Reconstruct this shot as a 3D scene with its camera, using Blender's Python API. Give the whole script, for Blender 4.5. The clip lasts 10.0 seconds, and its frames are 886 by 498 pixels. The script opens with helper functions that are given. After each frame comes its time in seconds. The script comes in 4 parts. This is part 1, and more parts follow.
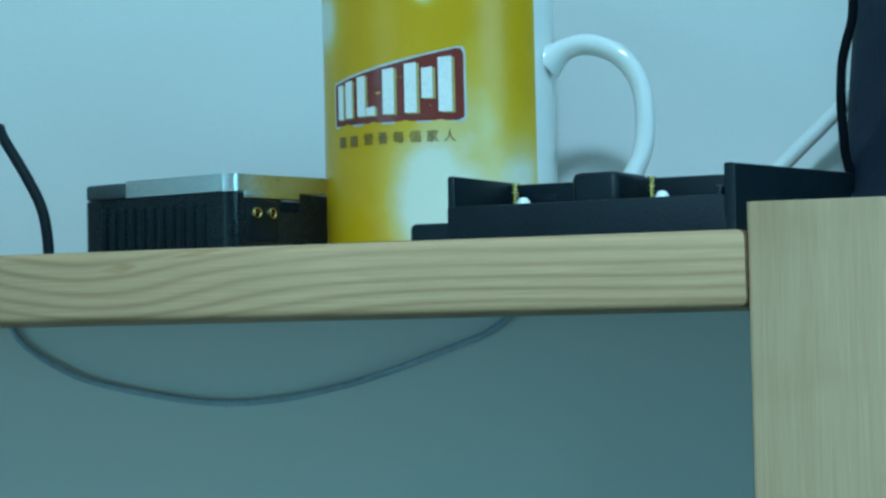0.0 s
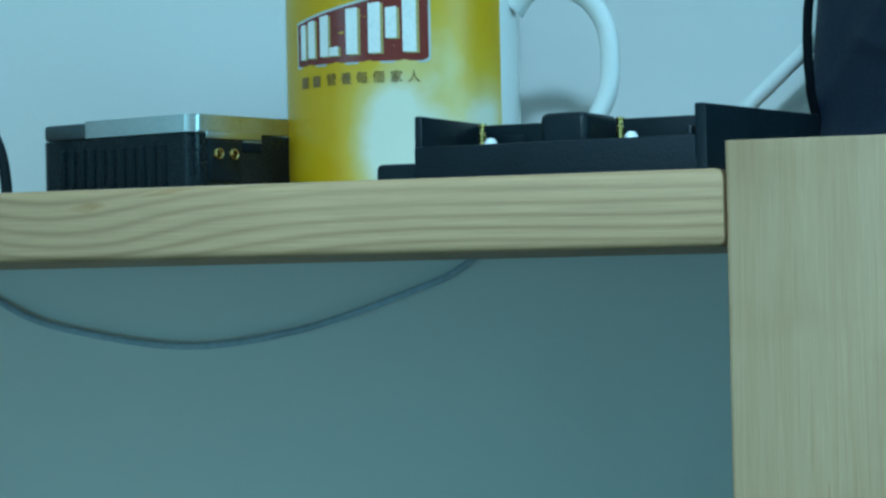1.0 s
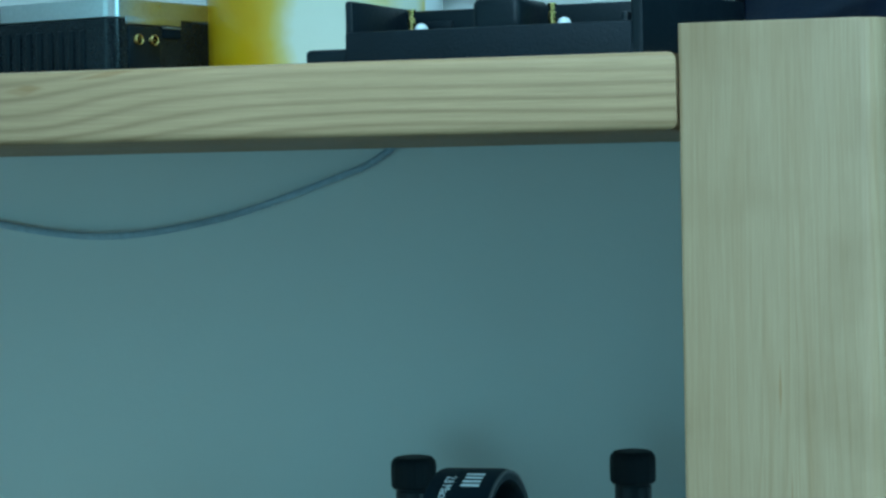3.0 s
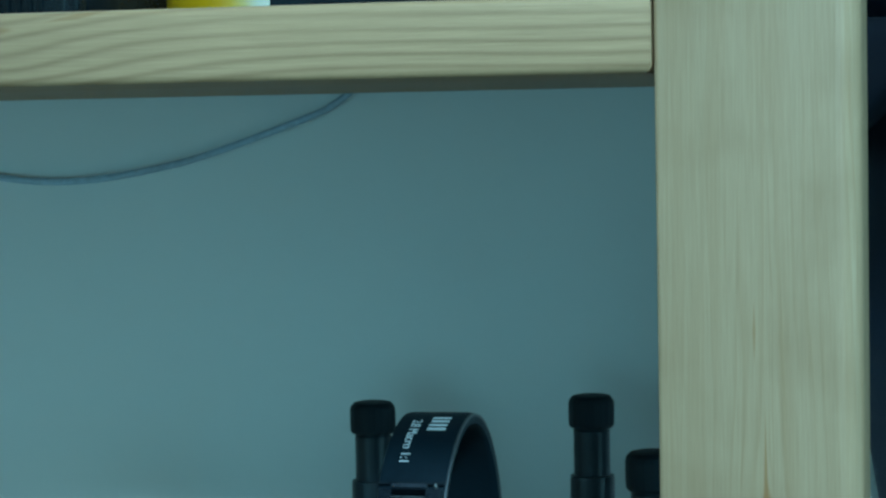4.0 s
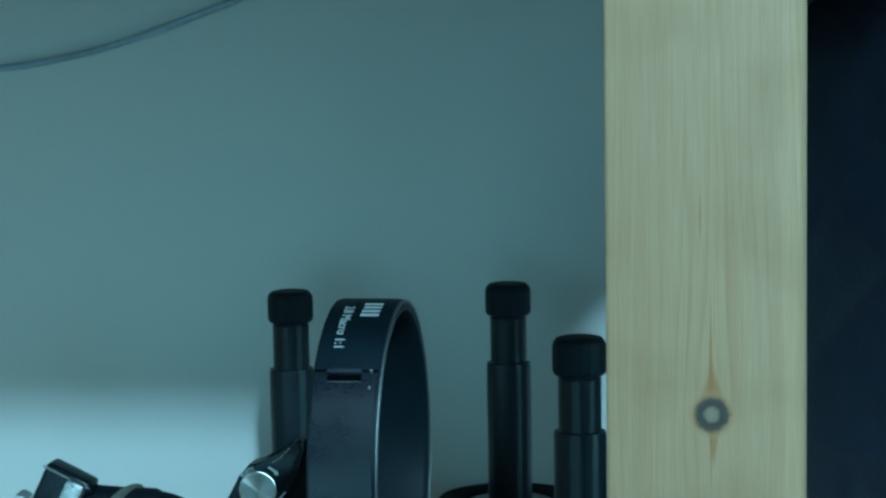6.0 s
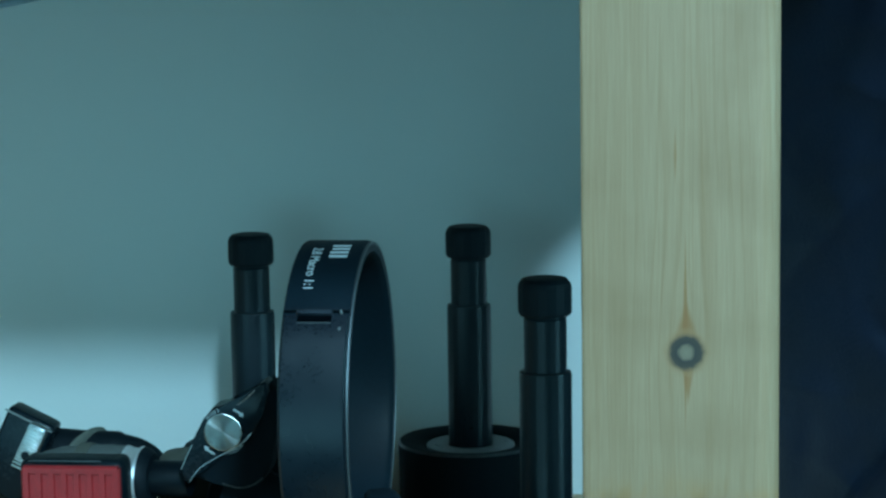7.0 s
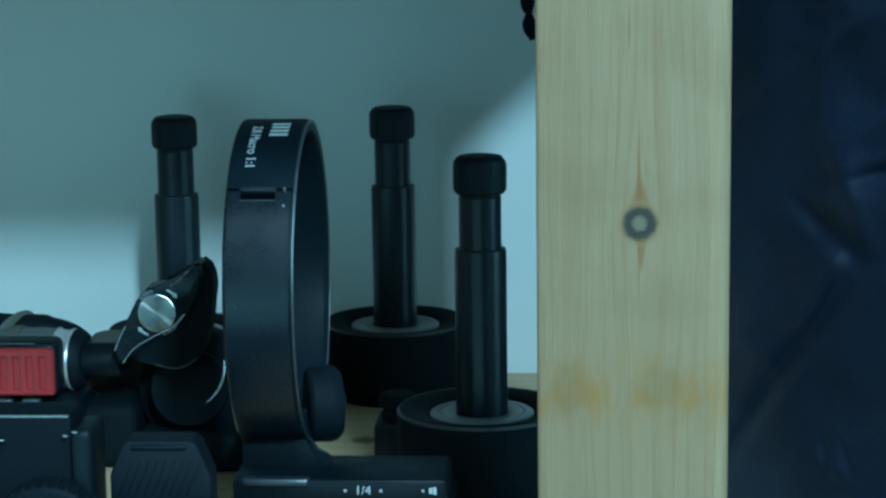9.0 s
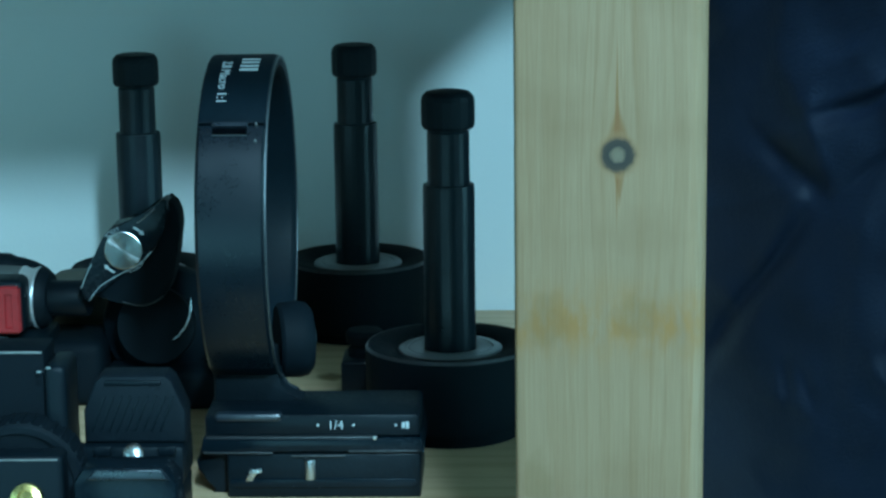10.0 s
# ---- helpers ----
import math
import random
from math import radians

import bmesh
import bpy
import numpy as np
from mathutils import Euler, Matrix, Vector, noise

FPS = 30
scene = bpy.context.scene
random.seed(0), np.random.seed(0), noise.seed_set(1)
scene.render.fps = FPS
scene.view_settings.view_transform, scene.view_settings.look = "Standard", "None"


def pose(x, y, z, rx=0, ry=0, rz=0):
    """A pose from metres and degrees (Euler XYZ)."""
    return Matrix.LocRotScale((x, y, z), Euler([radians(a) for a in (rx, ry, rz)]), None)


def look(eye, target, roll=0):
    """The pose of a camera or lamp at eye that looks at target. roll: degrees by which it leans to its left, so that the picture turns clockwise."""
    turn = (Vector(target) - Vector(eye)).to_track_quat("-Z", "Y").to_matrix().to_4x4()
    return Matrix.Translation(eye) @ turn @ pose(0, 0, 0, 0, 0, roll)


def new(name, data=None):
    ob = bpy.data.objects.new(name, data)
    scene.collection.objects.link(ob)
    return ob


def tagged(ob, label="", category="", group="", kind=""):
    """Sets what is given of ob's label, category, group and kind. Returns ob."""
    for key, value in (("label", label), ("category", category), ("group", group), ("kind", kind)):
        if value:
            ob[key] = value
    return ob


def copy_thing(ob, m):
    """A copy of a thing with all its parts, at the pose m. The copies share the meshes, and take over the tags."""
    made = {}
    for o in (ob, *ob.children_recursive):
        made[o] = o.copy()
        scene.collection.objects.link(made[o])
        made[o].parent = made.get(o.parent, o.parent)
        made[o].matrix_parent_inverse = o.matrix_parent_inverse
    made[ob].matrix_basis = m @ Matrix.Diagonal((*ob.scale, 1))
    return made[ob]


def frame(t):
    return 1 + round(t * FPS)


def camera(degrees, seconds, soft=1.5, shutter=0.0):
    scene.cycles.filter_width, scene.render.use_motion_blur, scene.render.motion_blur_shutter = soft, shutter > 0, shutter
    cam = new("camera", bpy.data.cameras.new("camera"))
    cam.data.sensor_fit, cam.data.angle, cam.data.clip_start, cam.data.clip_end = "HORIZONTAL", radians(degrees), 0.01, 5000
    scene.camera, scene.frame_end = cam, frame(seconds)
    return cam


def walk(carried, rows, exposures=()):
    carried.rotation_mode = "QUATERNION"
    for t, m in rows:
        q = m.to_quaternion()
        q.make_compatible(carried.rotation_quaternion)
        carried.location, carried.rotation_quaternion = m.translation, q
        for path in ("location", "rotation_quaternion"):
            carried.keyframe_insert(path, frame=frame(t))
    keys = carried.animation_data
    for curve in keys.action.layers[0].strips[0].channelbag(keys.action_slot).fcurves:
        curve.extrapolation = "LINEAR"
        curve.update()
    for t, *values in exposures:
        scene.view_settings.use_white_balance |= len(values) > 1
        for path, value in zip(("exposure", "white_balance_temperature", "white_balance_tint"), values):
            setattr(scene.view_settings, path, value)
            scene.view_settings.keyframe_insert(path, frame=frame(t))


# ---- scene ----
# ---- camera ----
cam = camera(22.5, 10.0, soft=2.6)
PATH = [
    (0.0, (0.0910, -0.4784, 1.2974), (-0.2269, 0.4691, 1.3316), -1.29),
    (0.5, (0.0867, -0.4765, 1.2965), (-0.2194, 0.4752, 1.3187), -1.24),
    (1.0, (0.0823, -0.4753, 1.2958), (-0.2114, 0.4805, 1.3059), -1.23),
    (1.5, (0.0780, -0.4745, 1.2951), (-0.2029, 0.4852, 1.2933), -1.22),
    (2.0, (0.0736, -0.4742, 1.2944), (-0.1940, 0.4892, 1.2808), -1.21),
    (2.5, (0.0692, -0.4744, 1.2938), (-0.1846, 0.4926, 1.2684), -1.20),
    (3.0, (0.0648, -0.4749, 1.2933), (-0.1748, 0.4953, 1.2560), -1.19),
    (3.5, (0.0603, -0.4757, 1.2927), (-0.1647, 0.4975, 1.2437), -1.16),
    (4.0, (0.0558, -0.4768, 1.2922), (-0.1543, 0.4990, 1.2314), -1.12),
    (4.5, (0.0513, -0.4781, 1.2917), (-0.1437, 0.5000, 1.2191), -1.08),
    (5.0, (0.0467, -0.4796, 1.2911), (-0.1330, 0.5005, 1.2068), -1.03),
    (5.5, (0.0421, -0.4812, 1.2906), (-0.1222, 0.5005, 1.1944), -0.98),
    (6.0, (0.0375, -0.4830, 1.2900), (-0.1115, 0.5000, 1.1820), -0.93),
    (6.5, (0.0328, -0.4848, 1.2893), (-0.1009, 0.4990, 1.1696), -0.89),
    (7.0, (0.0280, -0.4865, 1.2885), (-0.0905, 0.4977, 1.1570), -0.85),
    (7.5, (0.0232, -0.4883, 1.2877), (-0.0802, 0.4960, 1.1444), -0.82),
    (8.0, (0.0183, -0.4899, 1.2868), (-0.0701, 0.4940, 1.1316), -0.80),
    (8.5, (0.0134, -0.4914, 1.2857), (-0.0601, 0.4918, 1.1187), -0.79),
    (9.0, (0.0084, -0.4928, 1.2846), (-0.0503, 0.4894, 1.1057), -0.77),
    (9.5, (0.0033, -0.4939, 1.2833), (-0.0405, 0.4868, 1.0924), -0.74),
    (10.0, (-0.0019, -0.4947, 1.2818), (-0.0306, 0.4841, 1.0789), -0.69),
]
walk(cam, [(t, look(e, g, r)) for t, e, g, r in PATH])

# ---- light: a ceiling lamp, a spot lamp on the right behind the camera, and three added fill lamps ----
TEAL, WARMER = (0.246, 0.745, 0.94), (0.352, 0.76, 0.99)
spot_data = bpy.data.lights.new("clip_spot_light", "SPOT")
spot_data.energy, spot_data.color, spot_data.shadow_soft_size = 163.0, WARMER, 0.075
spot_data.spot_size, spot_data.spot_blend = radians(11.5), 0.2
spot = new("clip_spot_light", spot_data)
spot.matrix_world = look((0.553, -1.661, 2.172), (-0.12, 0.302, 1.050))
lamp_data = bpy.data.lights.new("ceiling_lamp_light", "AREA")
lamp_data.shape, lamp_data.size, lamp_data.energy, lamp_data.color = "DISK", 0.16, 20.2, (0.39, 0.75, 1.0)
lamp = new("ceiling_lamp_light", lamp_data)
lamp.matrix_world = look((0.25, -1.04, 2.44), (-0.1, 0.3, 1.35))
# unseen area lamps added as fill from west, far side and east; no windows
west_fill_data = bpy.data.lights.new("west_fill_light", "AREA")
west_fill_data.shape, west_fill_data.size, west_fill_data.size_y, west_fill_data.energy, west_fill_data.color = "RECTANGLE", 1.2, 1.1, 7.0, TEAL
west_fill = new("west_fill_light", west_fill_data)
west_fill.matrix_world = look((-1.55, -1.5, 1.55), (0.0, 0.0, 1.2))
far_data = bpy.data.lights.new("far_fill_light", "AREA")
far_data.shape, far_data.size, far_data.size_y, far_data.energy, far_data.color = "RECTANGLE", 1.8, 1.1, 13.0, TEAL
far = new("far_fill_light", far_data)
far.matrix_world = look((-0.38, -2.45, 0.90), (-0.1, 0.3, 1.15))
east_data = bpy.data.lights.new("east_fill_light", "AREA")
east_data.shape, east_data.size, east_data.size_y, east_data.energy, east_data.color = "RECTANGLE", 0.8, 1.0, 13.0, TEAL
east = new("east_fill_light", east_data)
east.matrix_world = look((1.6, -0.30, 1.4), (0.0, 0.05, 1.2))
world = bpy.data.worlds.new("world")
world.use_nodes = True
world.node_tree.nodes["Background"].inputs[0].default_value = (0.3, 0.45, 0.5, 1)
world.node_tree.nodes["Background"].inputs[1].default_value = 0.3
scene.world = world
scene.view_settings.exposure = 0.0


# ---- materials ----
class Graph:
    """A small helper to write node materials."""

    def __init__(self, name):
        self.mat = bpy.data.materials.new(name)
        self.mat.use_nodes = True
        self.t = self.mat.node_tree
        self.b = self.t.nodes["Principled BSDF"]
        self.co = self.node("ShaderNodeTexCoord").outputs["Object"]

    def node(self, kind, **props):
        n = self.t.nodes.new(kind)
        for k, v in props.items():
            setattr(n, k, v)
        return n

    def put(self, sock, v):
        if hasattr(v, "is_output"):
            self.t.links.new(v, sock)
        else:
            sock.default_value = v

    def m(self, op, a, b=0.0, c=0.0):
        n = self.node("ShaderNodeMath", operation=op)
        for i, v in enumerate((a, b, c)):
            self.put(n.inputs[i], v)
        return n.outputs[0]

    def xyz(self):
        n = self.node("ShaderNodeSeparateXYZ")
        self.put(n.inputs[0], self.co)
        return n.outputs

    def vec(self, x, y, z):
        n = self.node("ShaderNodeCombineXYZ")
        for i, v in enumerate((x, y, z)):
            self.put(n.inputs[i], v)
        return n.outputs[0]

    def scaled(self, s):
        n = self.node("ShaderNodeMapping")
        self.put(n.inputs[0], self.co)
        n.inputs["Scale"].default_value = s
        return n.outputs[0]

    def noise(self, scale, detail=3.0, at=None, rough=0.5):
        n = self.node("ShaderNodeTexNoise")
        self.put(n.inputs["Vector"], at if at is not None else self.co)
        n.inputs["Scale"].default_value, n.inputs["Detail"].default_value = scale, detail
        n.inputs["Roughness"].default_value = rough
        return n.outputs["Fac"]

    def ramp(self, fac, stops):
        n = self.node("ShaderNodeValToRGB")
        self.put(n.inputs[0], fac)
        e = n.color_ramp.elements
        while len(e) < len(stops):
            e.new(0.5)
        for el, (p, c) in zip(e, stops):
            el.position, el.color = p, (*c, 1) if len(c) == 3 else c
        return n.outputs["Color"]

    def grey(self, fac, stops):
        return self.ramp(fac, [(p, (v, v, v)) for p, v in stops])

    def mix(self, fac, a, b, blend="MIX"):
        n = self.node("ShaderNodeMix", data_type="RGBA", blend_type=blend)
        self.put(n.inputs[0], fac)
        for i, v in ((6, a), (7, b)):
            self.put(n.inputs[i], (*v, 1) if isinstance(v, tuple) and len(v) == 3 else v)
        return n.outputs[2]

    def bump(self, height, strength=0.2, distance=0.001):
        n = self.node("ShaderNodeBump")
        n.inputs["Strength"].default_value, n.inputs["Distance"].default_value = strength, distance
        self.put(n.inputs["Height"], height)
        self.t.links.new(n.outputs[0], self.b.inputs["Normal"])

    def done(self, color, rough=0.5, metal=0.0, spec=0.5, coat=0.0):
        self.put(self.b.inputs["Base Color"], (*color, 1) if isinstance(color, tuple) and len(color) == 3 else color)
        self.put(self.b.inputs["Roughness"], rough)
        self.put(self.b.inputs["Metallic"], metal)
        self.put(self.b.inputs["Specular IOR Level"], spec)
        self.put(self.b.inputs["Coat Weight"], coat)
        return self.mat


def surface(name, color, rough=0.5, metal=0.0, grain=400.0, amount=0.25, relief=0.1, coat=0.0, wear=0.0, spec=0.5):
    """A plain material with fine grain, broad unevenness and slight relief."""
    g = Graph(name)
    fine, broad = g.noise(grain, 4.0), g.noise(grain / 18, 3.0)
    f = g.m("ADD", g.m("MULTIPLY", fine, 0.5), g.m("MULTIPLY", broad, 0.5))
    dark = tuple(c * (1 - amount) for c in color)
    lite = tuple(min(1.0, c * (1 + amount)) for c in color)
    col = g.ramp(f, [(0.3, dark), (0.7, lite)])
    if wear:
        col = g.mix(g.grey(g.noise(grain / 5, 6.0, rough=0.7), [(0.62, 0.0), (0.75, wear)]), col, tuple(min(1, c * 2.5 + 0.05) for c in color))
    g.bump(fine, relief, 0.0004)
    return g.done(col, g.grey(f, [(0.3, max(0.02, rough - 0.1)), (0.7, min(1, rough + 0.1))]), metal, spec, coat)


def pine(name, along, knots, pitch, base, late, drift=1.0, stain=None, flames=(), bend=None, belt=None, hook=None, streaks=0.0, flat=False, blots=()):
    """Pine: late-wood lines that run along an axis, swerve round knots, and fine pores. knots: (u along, v across, radius)."""
    g = Graph(name)
    x, y, z = g.xyz()
    u, v = (x, y if flat else z) if along == "x" else (z, x)
    if bend:
        low = g.m("MAXIMUM", g.m("SUBTRACT", bend[0], u), 0.0)
        v = g.m("ADD", v, g.m("MULTIPLY", g.m("MULTIPLY", low, low), bend[1]))
    if hook:
        low = g.m("MAXIMUM", g.m("SUBTRACT", hook[0], u), 0.0)
        v = g.m("SUBTRACT", v, g.m("MULTIPLY", g.m("MULTIPLY", low, low), hook[1]))
    long = (6, 40, 40) if along == "x" else (40, 40, 6)
    wob = g.noise(1.0, 3.0, g.scaled(long))
    v2 = g.m("ADD", v, g.m("MULTIPLY", g.m("SUBTRACT", wob, 0.5), 0.006 * drift))
    if not flat:
        v2 = g.m("ADD", v2, g.m("MULTIPLY", y, 0.35))
    near = None
    for ku, kv, kr in knots:
        du, dv = g.m("MULTIPLY", g.m("SUBTRACT", u, ku), 0.28), g.m("SUBTRACT", v, kv)
        q = g.m("DIVIDE", g.m("ADD", g.m("MULTIPLY", du, du), g.m("MULTIPLY", dv, dv)), (2.2 * kr) ** 2)
        fall = g.m("DIVIDE", 1.0, g.m("ADD", 1.0, q))
        v2 = g.m("SUBTRACT", v2, g.m("MULTIPLY", g.m("MULTIPLY", dv, fall), 0.75))
        d = g.m("SQRT", g.m("ADD", g.m("POWER", g.m("SUBTRACT", u, ku), 2.0), g.m("POWER", dv, 2.0)))
        d = g.m("ADD", g.m("DIVIDE", d, kr), g.m("MULTIPLY", g.m("SUBTRACT", g.noise(700.0, 3.0), 0.5), 0.35))
        near = d if near is None else g.m("MINIMUM", near, d)
    phase = g.m("ADD", g.m("MULTIPLY", v2, 6.2832 / pitch), g.m("MULTIPLY", g.noise(1.0, 2.0, g.scaled(long)), 5.0))
    band = g.m("POWER", g.m("MULTIPLY", g.m("ADD", g.m("SINE", phase), 1.0), 0.5), 2.6)
    if streaks:
        # uneven growth lines: the level lines of a long-drawn noise, with sparse darker threads among them
        lines = g.noise(1.0, 2.0, g.vec(g.m("MULTIPLY", v2, streaks), g.m("MULTIPLY", y, 60.0), g.m("MULTIPLY", u, 5.0)))
        fine = g.noise(1.0, 2.0, g.vec(g.m("MULTIPLY", v2, streaks * 2.7), 3.0, g.m("MULTIPLY", u, 11.0)))
        band = g.m("ADD", g.grey(lines, [(0.40, 0.0), (0.49, 0.40), (0.52, 0.44), (0.55, 0.0)]), g.grey(fine, [(0.60, 0.0), (0.66, 0.45), (0.70, 0.0)]))
    band = g.m("MULTIPLY", band, g.grey(g.noise(1.0, 3.0, g.scaled(tuple(k * 1.7 for k in long))), [(0.25, 0.25), (0.7, 1.0)]))
    fibre = g.noise(1.0, 4.0, g.scaled((60, 1200, 1800) if along == "x" else (1800, 1200, 60)), 0.65)
    col = g.mix(band, base, late)
    col = g.mix(g.grey(fibre, [(0.3, 0.0), (0.75, 0.4)]), col, tuple(c * 0.72 for c in late))
    if stain:
        col = g.mix(g.grey(g.noise(stain, 3.0), [(0.5, 0.0), (0.72, 0.35)]), col, tuple(c * 0.8 for c in late))
    if belt:
        d = g.m("DIVIDE", g.m("SUBTRACT", u, belt[0]), belt[1])
        blot = g.m("MULTIPLY", g.m("POWER", 2.718, g.m("MULTIPLY", g.m("MULTIPLY", d, d), -1.0)), g.grey(g.noise(1.0, 4.0, g.scaled((260, 260, 90)), 0.6), [(0.40, 0.0), (0.62, 0.85)]))
        col = g.mix(blot, col, (0.34, 0.15, 0.04))
    for fu, fv, width, length, strength in flames:
        du, dv = g.m("DIVIDE", g.m("SUBTRACT", u, fu), length), g.m("DIVIDE", g.m("SUBTRACT", v, fv), width)
        taper = g.m("SUBTRACT", 1.0, g.m("ABSOLUTE", du))
        f = g.m("SUBTRACT", g.m("MULTIPLY", taper, 1.0), g.m("ABSOLUTE", dv))
        col = g.mix(g.grey(f, [(0.0, 0.0), (0.35, strength)]), col, (0.24, 0.10, 0.03))
    if near is not None:
        heart = g.ramp(g.m("DIVIDE", near, 4.0), [(0.0, (0.19, 0.14, 0.09)), (0.10, (0.16, 0.115, 0.072)), (0.16, (0.035, 0.028, 0.022)), (0.25, (0.05, 0.036, 0.024)), (0.34, late), (0.5, base)])
        col = g.mix(g.grey(g.m("DIVIDE", near, 4.0), [(0.26, 1.0), (0.44, 0.0)]), col, heart)
    for bu, bv, ru, rv, strength in blots:
        du, dv = g.m("DIVIDE", g.m("SUBTRACT", u, bu), ru), g.m("DIVIDE", g.m("SUBTRACT", v, bv), rv)
        d = g.m("ADD", g.m("ADD", g.m("MULTIPLY", du, du), g.m("MULTIPLY", dv, dv)), g.m("MULTIPLY", g.m("SUBTRACT", g.noise(240.0, 3.0), 0.5), 1.6))
        col = g.mix(g.grey(d, [(0.3, strength), (1.1, 0.0)]), col, (0.20, 0.115, 0.045))
    g.bump(g.m("ADD", fibre, g.m("MULTIPLY", band, 0.6)), 0.25, 0.0003)
    return g.done(col, g.grey(fibre, [(0.2, 0.42), (0.8, 0.62)]), 0.0, 0.35)


PINE = (0.352, 0.218, 0.122)
wood_edge = pine("pine_shelf_edge", "x", [], 0.0030, (0.42, 0.240, 0.124), (0.275, 0.146, 0.070), 0.8, bend=(-0.075, 1.29), hook=(-0.138, 5.3), flames=[(-0.1505, 1.3190, 0.0016, 0.006, 0.35), (-0.1490, 1.3194, 0.0010, 0.004, 0.35), (-0.1300, 1.3195, 0.0008, 0.009, 0.5)])
wood_post = pine("pine_post", "z", [(1.2005, 0.0231, 0.0033)], 0.0040, PINE, (0.27, 0.142, 0.064), 0.9, stain=45.0, streaks=230.0, belt=(1.162, 0.0075), flames=[(1.2050, 0.0229, 0.0007, 0.026, 0.8), (1.2030, 0.0231, 0.0034, 0.010, 0.75), (1.1975, 0.0235, 0.0016, 0.010, 0.75), (1.2440, 0.0207, 0.0004, 0.008, 0.6)], blots=[(1.1620, 0.0075, 0.008, 0.0055, 0.30), (1.1630, 0.0270, 0.006, 0.0060, 0.30), (1.1220, 0.0050, 0.010, 0.0040, 0.35)])
wood_low = pine("pine_lower_shelf", "x", [], 0.009, (0.66, 0.45, 0.27), (0.54, 0.35, 0.19), stain=30.0, flat=True, blots=[(-0.0595, 0.2050, 0.0050, 0.0060, 1.0)])


def plaster(name, color):
    g = Graph(name)
    fine, broad = g.noise(260.0, 5.0, rough=0.6), g.noise(5.0, 3.0)
    col = g.mix(g.grey(broad, [(0.3, 0.0), (0.7, 1.0)]), tuple(c * 0.96 for c in color), color)
    g.bump(g.m("ADD", fine, g.m("MULTIPLY", g.noise(40.0, 3.0), 0.8)), 0.25, 0.0006)
    return g.done(col, 0.75, 0.0, 0.25)


wall_paint = plaster("wall_paint", (0.72, 0.73, 0.71))
room_paint = plaster("room_paint", (0.66, 0.67, 0.65))
floor_mat = surface("floor_laminate", (0.075, 0.078, 0.08), 0.5, grain=60)
black_plastic = surface("black_plastic", (0.0030, 0.0082, 0.0119), 0.42, grain=900, relief=0.25, spec=0.22)
black_rough = surface("black_textured_plastic", (0.0040, 0.0093, 0.0136), 0.6, grain=1500, relief=0.5, spec=0.2)
black_satin = surface("black_anodised_metal", (0.0032, 0.0079, 0.0116), 0.40, 0.0, grain=800, relief=0.08, spec=0.22)
black_gloss = surface("black_gloss_plastic", (0.0039, 0.0099, 0.0145), 0.24, grain=700, relief=0.03, spec=0.25)
rod_black = surface("black_coated_tube", (0.0039, 0.0105, 0.0153), 0.37, grain=700, relief=0.06, spec=0.30)
ring_black = surface("black_hard_coated_ring", (0.0034, 0.0099, 0.0145), 0.5, grain=900, relief=0.1, spec=0.10)
# lighter grey for thin strips that imitate highlights on black edges
dark_edge = surface("highlight_grey_metal", (0.07, 0.075, 0.08), 0.35, 0.5, grain=900)
black_rubber = surface("black_rubber", (0.0033, 0.0084, 0.0123), 0.6, grain=900, relief=0.3, spec=0.22)
# low-sheen black for a slot and for solid parts kept very dark
dull_black = surface("dull_black", (0.0027, 0.0069, 0.0101), 0.7, spec=0.12)
alu = surface("brushed_aluminium", (0.62, 0.63, 0.64), 0.34, 1.0, grain=700, amount=0.12, relief=0.1)
washer_metal = surface("dull_grey_washer", (0.30, 0.31, 0.32), 0.42, 0.5, grain=600, relief=0.1)
slate_metal = surface("dark_slate_metal", (0.07, 0.085, 0.09), 0.45, 0.5, grain=600, relief=0.1)
alu_grey = surface("grey_painted_metal", (0.30, 0.31, 0.30), 0.4, 0.6, grain=500, relief=0.1)
steel = surface("steel", (0.70, 0.70, 0.70), 0.28, 1.0, grain=600, amount=0.1)
brass = surface("gold_plated_brass", (0.80, 0.56, 0.20), 0.25, 1.0, grain=600, amount=0.12)
red_plastic = surface("red_plastic", (0.37, 0.018, 0.020), 0.5, grain=700, relief=0.2)
ceramic = surface("white_glazed_ceramic", (0.80, 0.81, 0.80), 0.12, grain=60, amount=0.03, relief=0.01, coat=0.4)
white_plastic = surface("white_plastic", (0.78, 0.78, 0.76), 0.35, grain=400, amount=0.06)
cord_grey = surface("grey_cord_plastic", (0.34, 0.44, 0.52), 0.5, grain=400)
print_white = surface("white_print", (0.80, 0.80, 0.78), 0.3, grain=900, amount=0.05, relief=0.02)
print_red = surface("dark_red_print", (0.22, 0.035, 0.028), 0.2, grain=700, amount=0.15, relief=0.02)
box_black = surface("smooth_black_lacquer", (0.0040, 0.0085, 0.0120), 0.26, grain=900, relief=0.03, spec=0.32)
# near-black that puts the shade of an opening into the colour
void_black = surface("recess_shade_black", (0.0012, 0.0020, 0.0028), 0.9, spec=0.0)
grey_rubber = surface("grey_rubber_sleeve", (0.115, 0.125, 0.12), 0.6, grain=500, relief=0.3)
worn_tan = surface("worn_tan_rubber", (0.105, 0.105, 0.085), 0.7, grain=500, relief=0.3)
bright_alu = surface("bright_satin_metal", (0.86, 0.86, 0.86), 0.40, 0.6, grain=700, amount=0.08, relief=0.05)
print_brown = surface("brown_print", (0.20, 0.10, 0.03), 0.3, grain=900, amount=0.1, relief=0.02)
